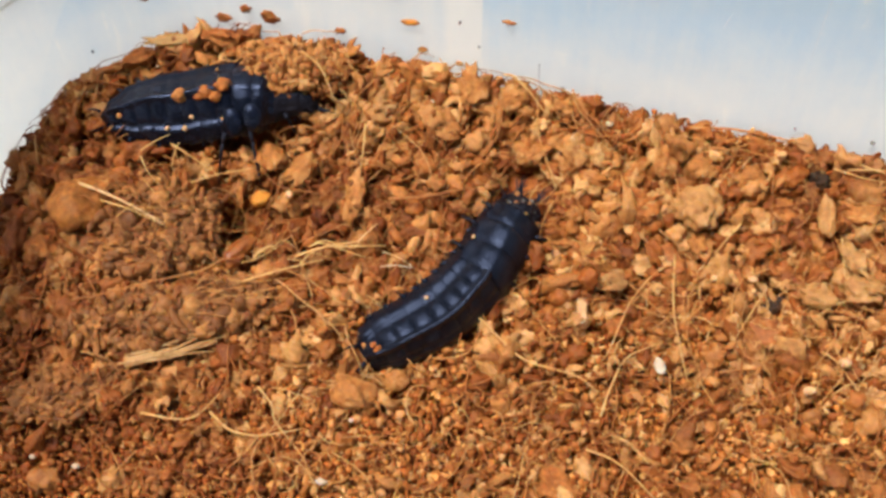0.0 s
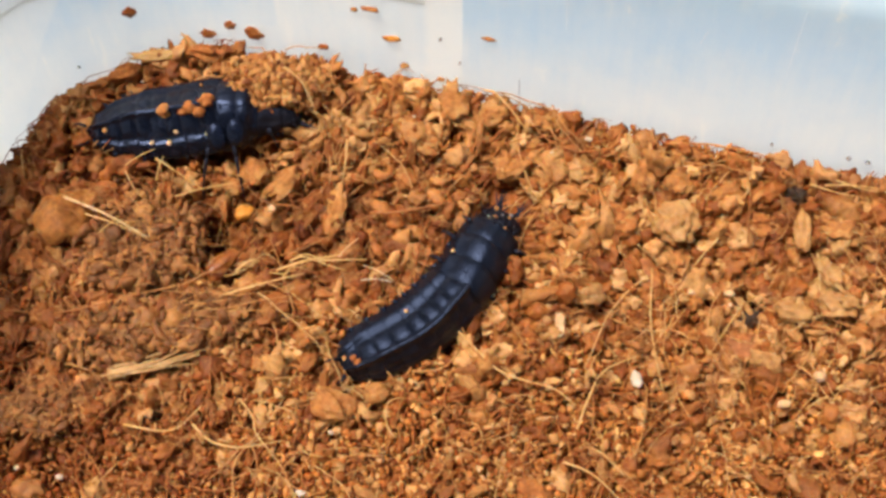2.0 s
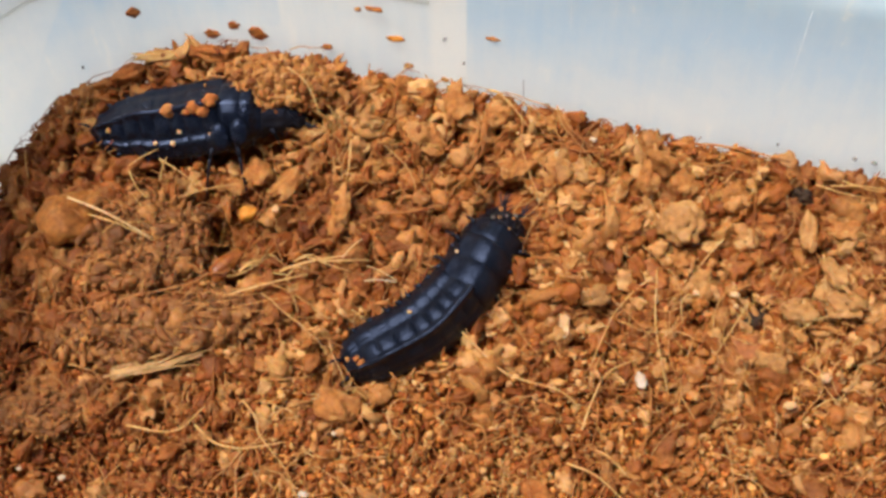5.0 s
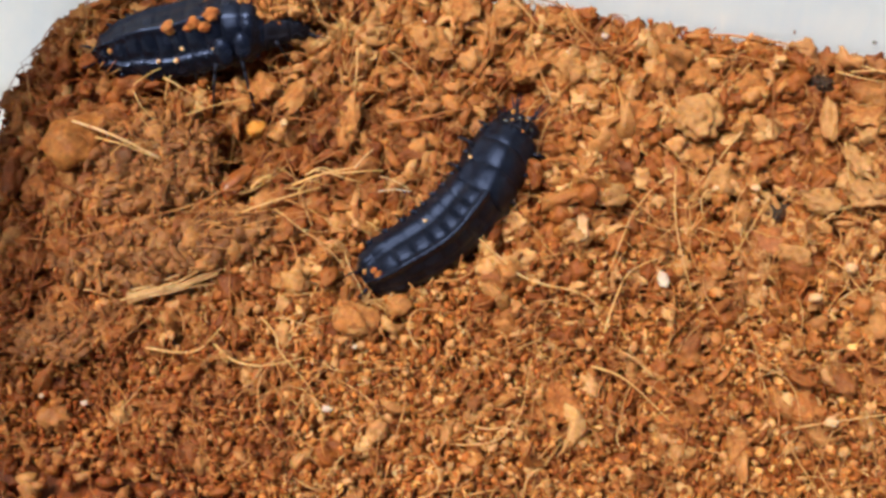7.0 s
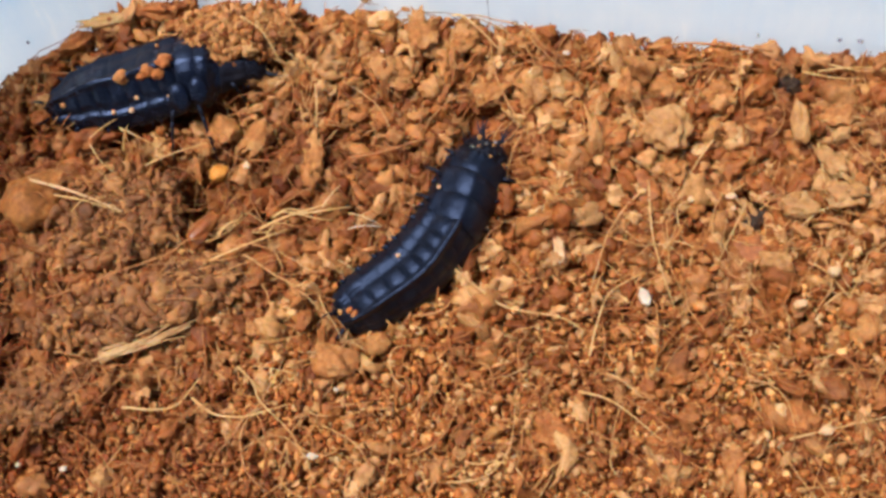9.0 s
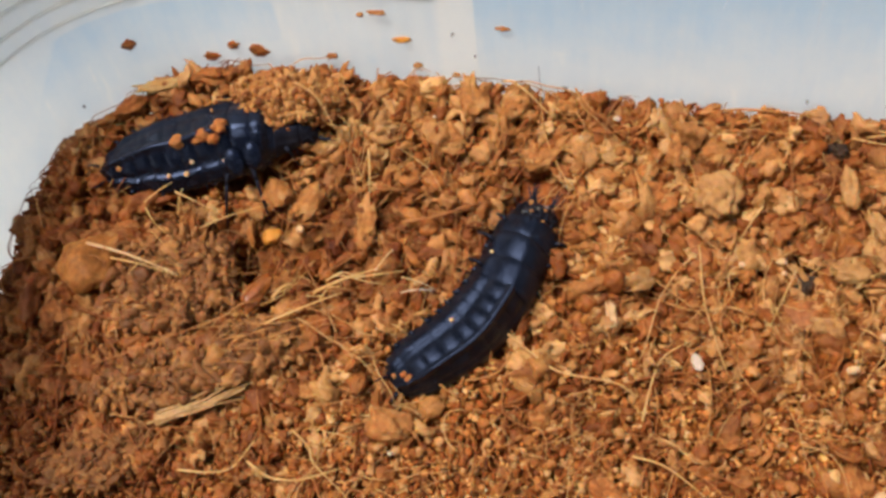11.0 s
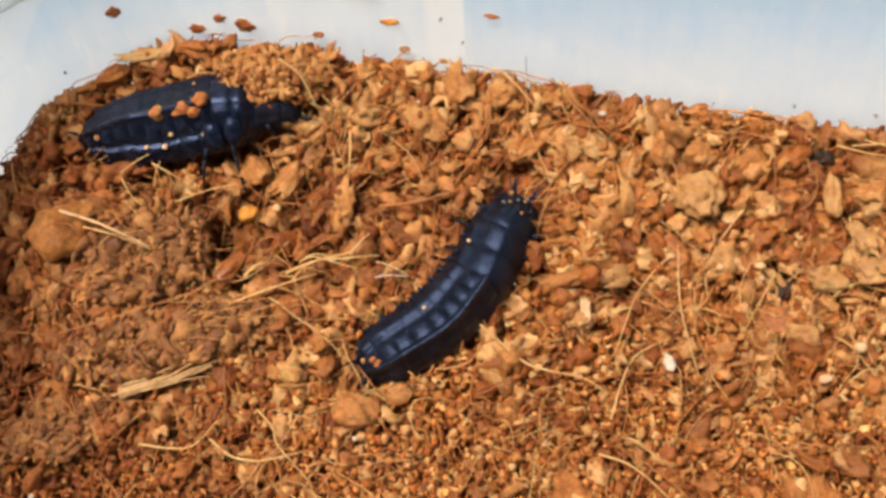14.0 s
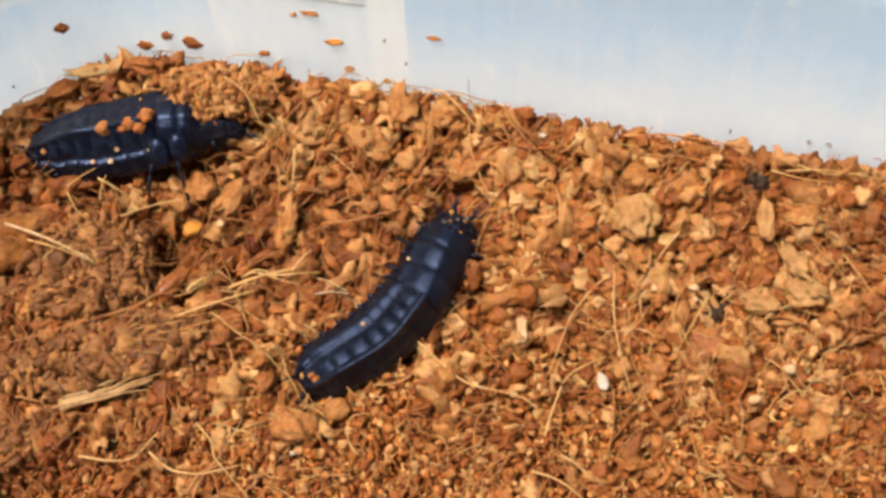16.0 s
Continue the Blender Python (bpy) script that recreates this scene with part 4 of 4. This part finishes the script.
for x, y, a, b, turn in ((37.8, 4.7, 1.7, 1.1, 0), (33.2, 3.7, 1.2, 1.1, 0), (17.2, 19.9, 1.3, 1.0, 0), (-36.6, -34.2, 1.2, 1.0, 0), (-7.0, -30.4, 1.9, 1.1, 10), (-5.6, -22.8, 0.9, 0.7, 0), (49.2, -22.0, 2.4, 1.6, 10), (-42.0, -34.5, 1.0, 0.8, 0), (13.0, 17.3, 0.9, 0.8, 0), (38.2, 3.3, 0.9, 0.8, 0), (-20.6, 3.9, 1.5, 1.2, 0), (50.4, -30.6, 1.2, 0.8, 20), (46.0, -8.2, 2.2, 1.5, 30), (49.5, -4.0, 1.8, 1.7, 0), (-5.4, 18.0, 0.7, 0.6, 0), (-42.8, 17.2, 0.6, 0.5, 0)):
    lump("white_grain", x, y, (0.85 * a, 0.85 * b, 0.7 * b), turn, M_CREAM if x > 30 or y == 3.9 else M_WHITE, "small pale mineral grain on the coir", "mineral grain", seed=int(40 + x + 3 * y) % 97, rough=0.3, up=6.5, cuts=2, group="pale mineral grains")
crumbly("tan_husk_chip", 45.6, 3.8, (4.8, 3.2, 1.8), 10, M_PALETAN, "broad tan husk chip", seed=31, up=3.0, category="husk chip")
crumbly("tan_husk_chip", 51.0, 5.2, (5.0, 4.2, 1.8), -20, M_PALETAN, "broad tan husk chip", seed=32, up=3.0, category="husk chip")
crumbly("tan_husk_chip", 49.0, 9.0, (2.6, 5.4, 1.6), 30, M_PALETAN, "upright tan husk chip", seed=33, up=3.0, category="husk chip")
shard("husk_chunk", 40.4, -2.2, (3.6, 3.0, 2.2), 20, M_RED, "small reddish husk chunk", seed=34, up=0.8)
for x, y, a, b, c, turn, sd in ((-0.6, 20.2, 4.0, 5.6, 3.0, 20, 1), (-3.6, 15.6, 5.2, 4.6, 2.6, -20, 2), (8.7, 14.6, 5.0, 4.2, 2.6, 10, 3), (18.4, 15.9, 2.6, 3.0, 1.8, 0, 4), (25.0, 16.9, 3.2, 4.8, 2.4, 15, 5), (29.4, 17.0, 4.2, 4.6, 2.6, -10, 6), (-24.3, 8.6, 4.0, 5.6, 3.0, 15, 7), (-20.2, 7.4, 3.6, 6.6, 3.0, -20, 8), (-12.4, 4.4, 2.8, 7.4, 2.6, 10, 9), (-20.3, 5.6, 2.6, 2.8, 2.0, 30, 40), (-27.0, 6.0, 3.0, 2.6, 2.0, 0, 14), (14.4, 3.9, 3.0, 1.8, 1.2, 8, 16), (17.0, 4.0, 1.3, 3.6, 1.2, 6, 18), (4.4, 19.8, 3.6, 2.6, 2.4, 10, 29), (11.0, 20.5, 3.4, 2.4, 2.4, 0, 30), (36.0, 16.5, 4.6, 4.0, 2.4, 40, 35), (49.5, 15.0, 6.0, 4.4, 2.8, -15, 36), (12.8, 8.6, 2.6, 2.2, 1.6, 30, 37), (-14.5, -17.0, 2.6, 2.0, 1.6, 0, 38), (-16.6, -16.7, 2.6, 1.9, 1.6, 0, 39)):
    crumbly("husk_chunk", x, y, (a, b, c), turn, M_TAN, "crumbly tan coconut husk chunk", seed=60 + sd, up=1.2, group="tan husk chunks")
for x, y, a, b, c, turn, sd in ((19.8, -25.2, 5.0, 4.4, 2.6, 0, 1), (32.6, -25.2, 3.6, 3.0, 2.2, 10, 2), (46.4, -21.2, 5.0, 4.6, 2.8, 20, 3), (33.4, -17.6, 4.4, 2.4, 2.0, 25, 4), (-49.5, -9.8, 6.4, 3.4, 2.6, 10, 5), (35.0, -5.0, 3.0, 2.2, 1.6, 60, 6), (30.4, 21.0, 4.0, 2.2, 2.2, 0, 7), (20.5, 6.0, 2.8, 2.4, 1.6, 0, 8), (40.0, 13.5, 5.0, 3.6, 2.4, -10, 9)):
    crumbly("husk_chunk", x, y, (a, b, c), turn, M_ORANGE, "crumbly orange coconut husk chunk", seed=80 + sd, up=0.6, group="orange husk chunks")
lump("wood_stick", 39.9, -26.8, (2.2, 7.6, 1.8), 12, M_TAN, "short tan wood stick lying on the coir", "wood stick", seed=90, rough=0.28, up=1.0)


# crumbs that lie on the larvae
def crumb_on(body, s, u, size, material, seed):
    p = body.at(s, u)
    lump("soil_crumb", p.x, p.y, (size, size * 0.85, size * 0.7), seed * 40, material, "small dry crumb resting on a larva", "soil crumb", seed=seed, rough=0.3, freq=1.5, z=p.z + 0.12 * size, cuts=3, group="crumbs on the larvae")


for s, u, size, mat, sd in ((0.06, -0.12, 1.1, M_ORANGE, 1), (0.05, -0.34, 0.9, M_ORANGE, 2), (0.02, -0.5, 0.7, M_PALETAN, 3), (0.31, -0.66, 0.6, M_CREAM, 5), (0.66, -0.78, 0.55, M_CREAM, 7), (0.9, -0.3, 0.6, M_PALETAN, 8), (0.95, 0.2, 0.6, M_PALETAN, 9), (0.62, 0.9, 0.6, M_CREAM, 10), (0.0, 0.1, 0.5, M_PALETAN, 12), (0.89, -0.5, 0.6, M_SPECK, 13), (0.93, -0.1, 0.55, M_SPECK, 14), (0.97, -0.5, 0.7, M_PALETAN, 15), (0.92, 0.5, 0.5, M_SPECK, 16), (0.98, 0.3, 0.6, M_SPECK, 17), (0.87, 0.2, 0.45, M_PALETAN, 18), (0.57, 0.98, 0.7, M_CREAM, 20), (0.2, 0.95, 0.35, M_SPECK, 33), (0.1, 0.95, 0.4, M_SPECK, 34)):
    crumb_on(BODY_OPEN, s, u, size, mat, sd)
for s, u, size, mat, sd in ((0.37, 0.04, 2.1, M_TAN, 21), (0.48, 0.06, 2.0, M_ORANGE, 22), (0.55, -0.02, 2.2, M_ORANGE, 23), (0.51, 0.2, 1.8, M_ORANGE, 24), (0.45, 0.12, 1.4, M_ORANGE, 32), (0.28, 0.66, 0.7, M_CREAM, 25), (0.36, 0.72, 0.8, M_CREAM, 26), (0.52, 0.62, 0.6, M_CREAM, 27), (0.68, 0.72, 1.0, M_CREAM, 28), (0.4, 0.5, 0.7, M_CREAM, 29), (0.5, -0.62, 0.5, M_PALETAN, 30), (0.08, 0.3, 0.8, M_PALETAN, 31)):
    crumb_on(BODY_HID, s, u, size, mat, sd)


# ---- single fibres and straws ----
def strand(name, line, thick, material, label, lift=1.2, arch=0.5, category="fibre", squash=0.7):
    n = 14
    pts = smooth_line([(x, y, 0) for x, y in line], n)
    pts = [kept_inside(p.x, p.y, 1.0)[:2] for p in pts]
    out = [(x, y, height(x, y) + lift + 1.0 + arch * math.sin(math.pi * i / n)) for i, (x, y) in enumerate(pts)]
    rad = [0.4 * thick * (1 - 0.55 * i / n) for i in range(n + 1)]
    v, f = tube(out, rad, 6, squash)
    piece(name, mesh_from(name, v, f, material), None, label, category)


strand("wood_sliver", [(-34.2, -23.0), (-29.0, -20.4), (-24.0, -17.9)], 2.3, M_SLIVER, "flat weathered wood sliver lying on the coir", 1.7, 0.3, "wood sliver", 0.22)
for turn, along, aside, thick in ((2, -1.0, 0.9, 0.5), (-3, 0.6, -0.8, 0.45), (4, 1.6, 0.3, 0.6), (-2, -2.2, -0.4, 0.4), (6, 2.4, -0.6, 0.35)):
    way = radians(27 + turn)
    x0, y0 = -29.0 + along * math.cos(way) - aside * math.sin(way), -20.4 + along * math.sin(way) + aside * math.cos(way)
    strand("coir_strand", [(x0 + k * math.cos(way), y0 + k * math.sin(way) + 0.15 * math.sin(k)) for k in (-4.5, -1.5, 1.5, 4.5)], thick, M_SLIVER, "pale split fibre lying along a wood sliver", 1.9, 0.3)
STRANDS = (
    ([(-46.6, -3.0), (-40.5, -4.2), (-34.4, -5.6)], 0.62, M_CREAM, 3.8),
    ([(-42.9, -4.7), (-38.0, -5.4), (-33.8, -6.1)], 0.36, M_STRAW, 4.0),
    ([(-13.0, 12.2), (-12.4, 9.0), (-12.2, 6.4)], 0.4, M_STRAW, 2.6),
    ([(-7.8, 3.6), (-3.6, 4.4), (1.3, 6.7)], 0.7, M_FIBRE, 2.2),
    ([(-20.4, 3.2), (-17.0, 2.7), (-14.6, 2.4)], 0.3, M_FIBRE, 2.2),
    ([(-6.8, -4.9), (-2.8, -4.3)], 0.3, M_WHITE, 1.6),
    ([(3.0, 24.3 - 2.4), (5.9, 20.2), (9.0, 18.0)], 0.5, M_STRAW, 2.4),
    ([(24.0, -19.1), (28.4, -20.8), (32.1, -23.3)], 0.3, M_FIBRE, 1.5),
    ([(12.1, 19.0), (13.4, 16.6), (12.9, 13.5)], 0.26, M_FIBRE, 2.0),
    ([(-36.9, 5.1), (-33.7, 4.1), (-30.2, 3.4)], 0.36, M_STRAW, 3.4),
    ([(-34.2, 1.7), (-30.6, 3.3), (-25.8, 4.7)], 0.36, M_STRAW, 3.4),
    ([(-36.2, 2.6), (-36.1, 4.1), (-36.0, 5.6)], 0.36, M_STRAW, 3.4),
    ([(-40.4, 3.3), (-38.9, 4.6), (-37.4, 6.2)], 0.36, M_STRAW, 3.4),
    ([(-55.1, 3.2), (-53.4, -0.5)], 0.24, M_STRAW, 1.8),
    ([(45.2, 18.6), (48.8, 17.8), (52.1, 18.1)], 0.34, M_STRAW, 1.8),
    ([(-7.0, -3.1), (-2.6, -4.4)], 0.24, M_CREAM, 2.0),
    ([(31.7, -0.9), (31.1, -5.6), (33.1, -9.5)], 0.26, M_FIBRE, 1.5),
    ([(-42.0, 3.0), (-43.8, -4.0), (-44.6, -9.0)], 0.18, M_FIBRE, 4.0),
    ([(45.5, -24.6), (50.0, -23.2), (57.0, -20.8)], 0.36, M_STRAW, 1.5),
    ([(48.7, -9.4), (50.4, -8.0), (52.1, -7.6)], 0.3, M_STRAW, 1.6),
    ([(-40.2, 2.6), (-38.4, 0.6), (-35.5, -0.8)], 0.24, M_STRAW, 3.4),
    ([(27.1, 20.6), (34.0, 21.4), (42.6, 21.2)], 0.6, M_FIBRE, 1.4),
    ([(22.1, -21.5), (26.2, -22.6), (31.8, -26.1)], 0.42, M_STRAW, 1.5),
    ([(47.3, 12.4), (50.4, 13.1), (52.5, 13.2)], 0.3, M_STRAW, 1.8),
    ([(46.9, 20.0), (52.4, 18.9), (58.4, 20.4)], 0.3, M_STRAW, 1.8),
    ([(47.0, 18.8), (51.7, 19.3), (58.9, 19.4)], 0.34, M_STRAW, 1.8),
    ([(-22.5, 17.8), (-19.5, 16.0), (-17.0, 13.0)], 0.34, M_STRAW, 5.0),
    ([(-13.0, 17.5), (-14.8, 14.5), (-15.4, 11.0)], 0.26, M_FIBRE, 2.6),
    ([(-42.5, -17.7), (-38.9, -16.4), (-33.8, -13.9), (-28.6, -11.4), (-25.4, -8.7)], 0.36, M_FIBRE, 3.5),
    ([(-42.3, -32.2), (-39.3, -28.1), (-37.5, -24.8), (-33.9, -22.5)], 0.36, M_FIBRE, 1.4),
    ([(-30.5, -28.2), (-26.8, -28.2), (-23.9, -27.2), (-21.7, -24.0)], 0.42, M_STRAW, 1.4),
    ([(-22.4, -26.3), (-19.3, -28.0), (-16.0, -28.2), (-13.5, -27.3), (-10.9, -26.1)], 0.46, M_STRAW, 1.4),
    ([(-17.5, -22.3), (-15.2, -24.2), (-14.2, -26.1), (-11.0, -28.5), (-9.1, -30.1)], 0.36, M_STRAW, 1.4),
    ([(-51.5, -8.2), (-48.7, -10.7), (-47.1, -15.0), (-47.0, -19.5), (-47.8, -23.4)], 0.3, M_FIBRE, 1.4),
    ([(-35.9, -11.9), (-34.3, -14.2), (-32.5, -16.8)], 0.3, M_FIBRE, 2.2),
    ([(-23.4, -10.9), (-18.6, -8.5), (-13.8, -5.8)], 0.5, M_STRAW, 2.4),
    ([(-17.4, -6.1), (-13.3, -3.9), (-9.7, -2.0)], 0.6, M_STRAW, 2.4),
    ([(-13.6, -3.8), (-9.7, -3.3), (-6.6, -2.5)], 0.4, M_STRAW, 2.4),
    ([(-22.5, -6.9), (-20.6, -4.7)], 0.75, M_STRAW, 2),
    ([(-10.3, -2.5), (-8.4, 0.2)], 0.4, M_CREAM, 2.4),
    ([(23.4, -0.8), (27.4, -3.6), (31.4, -6.3)], 0.3, M_FIBRE, 1.4),
    ([(28.1, 4.3), (29.0, -2.5), (30.5, -7.2), (32.2, -11.2)], 0.34, M_STRAW, 1.5),
    ([(35.3, 9.6), (33.1, 6.0), (31.2, 2.9)], 0.36, M_STRAW, 1.6),
    ([(39.7, 3.0), (38.2, -1.1), (36.7, -5.1)], 0.3, M_STRAW, 1.5),
    ([(23.0, -17.6), (23.6, -13.8), (24.8, -10.2), (28.4, -7.4)], 0.42, M_STRAW, 1.9),
    ([(25.7, -19.4), (27.5, -20.4), (29.4, -21.6)], 0.55, M_STRAW, 1.4),
    ([(5.7, -8.3), (9.7, -11.1), (13.3, -13.1), (19.4, -13.6), (22.3, -14.9)], 0.46, M_STRAW, 1.9),
    ([(47.4, 10.1), (48.6, 4.0)], 0.34, M_STRAW, 1.6),
    ([(35.6, -9.3), (41.8, -7.6)], 0.3, M_FIBRE, 1.4),
    ([(43.5, 8.7), (42.4, 5.2)], 0.28, M_FIBRE, 1.6),
    ([(45.8, 0.1), (47.9, 1.9), (50.1, 2.8)], 0.34, M_STRAW, 1.5),
)
for line, thick, mat, lift in STRANDS:
    kind = "straw" if thick > 0.4 else "coir_strand"
    strand(kind, line, thick, mat, "stiff pale dry straw lying on the coir" if kind == "straw" else "thin curved tan coir strand on the bed", lift)


# loose bundles of fibre: one combed across the hollow, one matted over the long ridge
bundle = random.Random(5)
for i in range(16):
    x0, y0 = -19.5 + bundle.gauss(0, 3.5), -6.4 + bundle.gauss(0, 1.4)
    far, way = bundle.uniform(4.0, 8.0), radians(22 + bundle.gauss(0, 13))
    line = [(x0 + far * k * math.cos(way) + bundle.gauss(0, 0.35), y0 + far * k * math.sin(way) + bundle.gauss(0, 0.4)) for k in (0, 0.3, 0.65, 1)]
    strand("coir_strand", line, bundle.uniform(0.16, 0.4), M_STRAW if i % 3 == 0 else M_FIBRE, "pale fibre in a loose combed bundle on the coir", bundle.uniform(1.4, 2.6), bundle.uniform(0.2, 1.0))
for i in range(18):
    x0, y0 = -42.0 + bundle.uniform(0, 20), 0.0
    y0 = -19.0 + 0.36 * (x0 + 42) + bundle.gauss(0, 2.0)
    far, way = bundle.uniform(5.0, 11.0), radians(18 + bundle.gauss(0, 14))
    line = [(x0 + far * k * math.cos(way), y0 + far * k * math.sin(way) + bundle.gauss(0, 0.3)) for k in (0, 0.5, 1)]
    strand("coir_strand", line, bundle.uniform(0.18, 0.36), M_FIBRE, "brown fibre matted into a coir ridge", bundle.uniform(1.6, 2.8), bundle.uniform(0.2, 0.6))

for i in range(16):
    x0, y0 = -37.0 + bundle.gauss(0, 4.5), -5.8 + bundle.gauss(0, 4.0)
    far, way = bundle.uniform(3.0, 8.0), bundle.uniform(0, 6.28)
    line = [(x0 + far * k * math.cos(way + 0.5 * k), y0 + far * k * math.sin(way + 0.5 * k)) for k in (-0.5, 0, 0.5)]
    strand("coir_strand", line, bundle.uniform(0.14, 0.26), M_STRAW if i % 4 == 0 else M_FIBRE, "thin fibre growing out of a crumbly coir clod", bundle.uniform(3.4, 4.8), bundle.uniform(0.2, 0.9))


# ---- crumbs and a hair that cling to the tub's walls ----
def wall_y(z):
    return BACK + LEAN * z


def wall_crumb(x, z, wide, high, material, seed):
    """A crumb stuck to the inner wall, which curves away round the corner."""
    o, cx, cy = LEAN * z, LEFT + ROUND, BACK - ROUND
    y, turn = BACK + o, 0.0
    if x < cx:
        a = math.acos(max((x - cx) / (ROUND + o), -1.0))
        y, turn = cy + (ROUND + o) * math.sin(a), math.degrees(a) - 90
    lump("wall_crumb", x, y - 0.25, (wide, 0.7, high), turn, material, "orange crumb clinging to the milky tub wall", "soil crumb", seed=seed, rough=0.36, freq=1.5, z=z, cuts=3, group="crumbs on the tub wall")


for x, z, w, h, mat, sd in ((-44.0, 14.6, 1.8, 1.8, M_ORANGE, 1), (-34.8, 10.1, 2.3, 1.6, M_ORANGE, 2), (-31.5, 12.2, 1.6, 1.5, M_ORANGE, 3), (-28.2, 11.4, 2.6, 2.2, M_ORANGE, 4), (-18.8, 11.1, 1.4, 1.1, M_ORANGE, 5), (-9.4, 14.7, 2.4, 1.0, M_YELLOW, 6), (-8.0, 10.2, 1.4, 0.8, M_PALETAN, 7), (-3.1, 16.1, 0.4, 0.3, M_SPECK, 8), (3.1, 17.5, 1.8, 0.6, M_TAN, 9), (-12.0, 19.3, 2.6, 0.6, M_TAN, 10), (-3.1, 8.8, 1.2, 0.6, M_PALETAN, 11), (51.7, 7.2, 0.7, 0.2, M_SPECK, 12), (49.3, 7.3, 0.6, 0.2, M_SPECK, 13), (54.8, 3.9, 0.35, 0.3, M_SPECK, 14), (39.8, 7.4, 0.3, 0.25, M_SPECK, 15), (10.4, 7.4, 0.9, 0.3, M_SPECK, 16), (-14.2, 18.8, 0.9, 0.5, M_PALETAN, 17), (-0.6, 12.4, 0.3, 0.2, M_SPECK, 18), (-50.6, 8.0, 0.35, 0.25, M_SPECK, 19)):
    wall_crumb(x, z, w, h, mat, sd)
hair = smooth_line([(7.2, wall_y(11.3) - 0.3, 11.3), (7.4, wall_y(7.7) - 0.4, 7.7), (8.5, wall_y(5.3) - 0.9, 5.3)], 12)
hv, hfaces = tube(hair, [0.035] * 13, 5)
piece("hair", mesh_from("hair", hv, hfaces, M_BARK), None, "fine dark curved hair against the tub wall", "hair")


# ---- husk chips bedded among the grains, as parts of the bed ----
def build_chips(count, seed):
    rng = np.random.default_rng(seed)
    kinds = []
    for k in range(10):
        v, f = husk_kind(300 + k, 2, ("crumb", "strip", "curl")[k % 3])
        kinds.append(mesh_from("husk_chip", v.tolist(), f.tolist(), M_CHIP))
    done = 0
    while done < count:
        x, y = rng.uniform(-57, 70), rng.uniform(-40, 21.5)
        if rng.random() > coarse_where(x, y):
            continue
        r = rng.uniform(0.8, 1.7)
        x, y, _ = kept_inside(x, y, r)
        if under_larva(x, y, r):
            continue
        ob = new("husk_chip", kinds[rng.integers(len(kinds))])
        ob.parent = BED
        z = height(x, y) + 0.4 + 0.35 * r + 0.5 * rng.random()
        ob.matrix_basis = pose(x * MM, y * MM, z * MM, rng.normal(0, 30), rng.normal(0, 30), rng.uniform(0, 360)) @ Matrix.Diagonal((r, r, r, 1))
        done += 1


build_chips(290, 77)
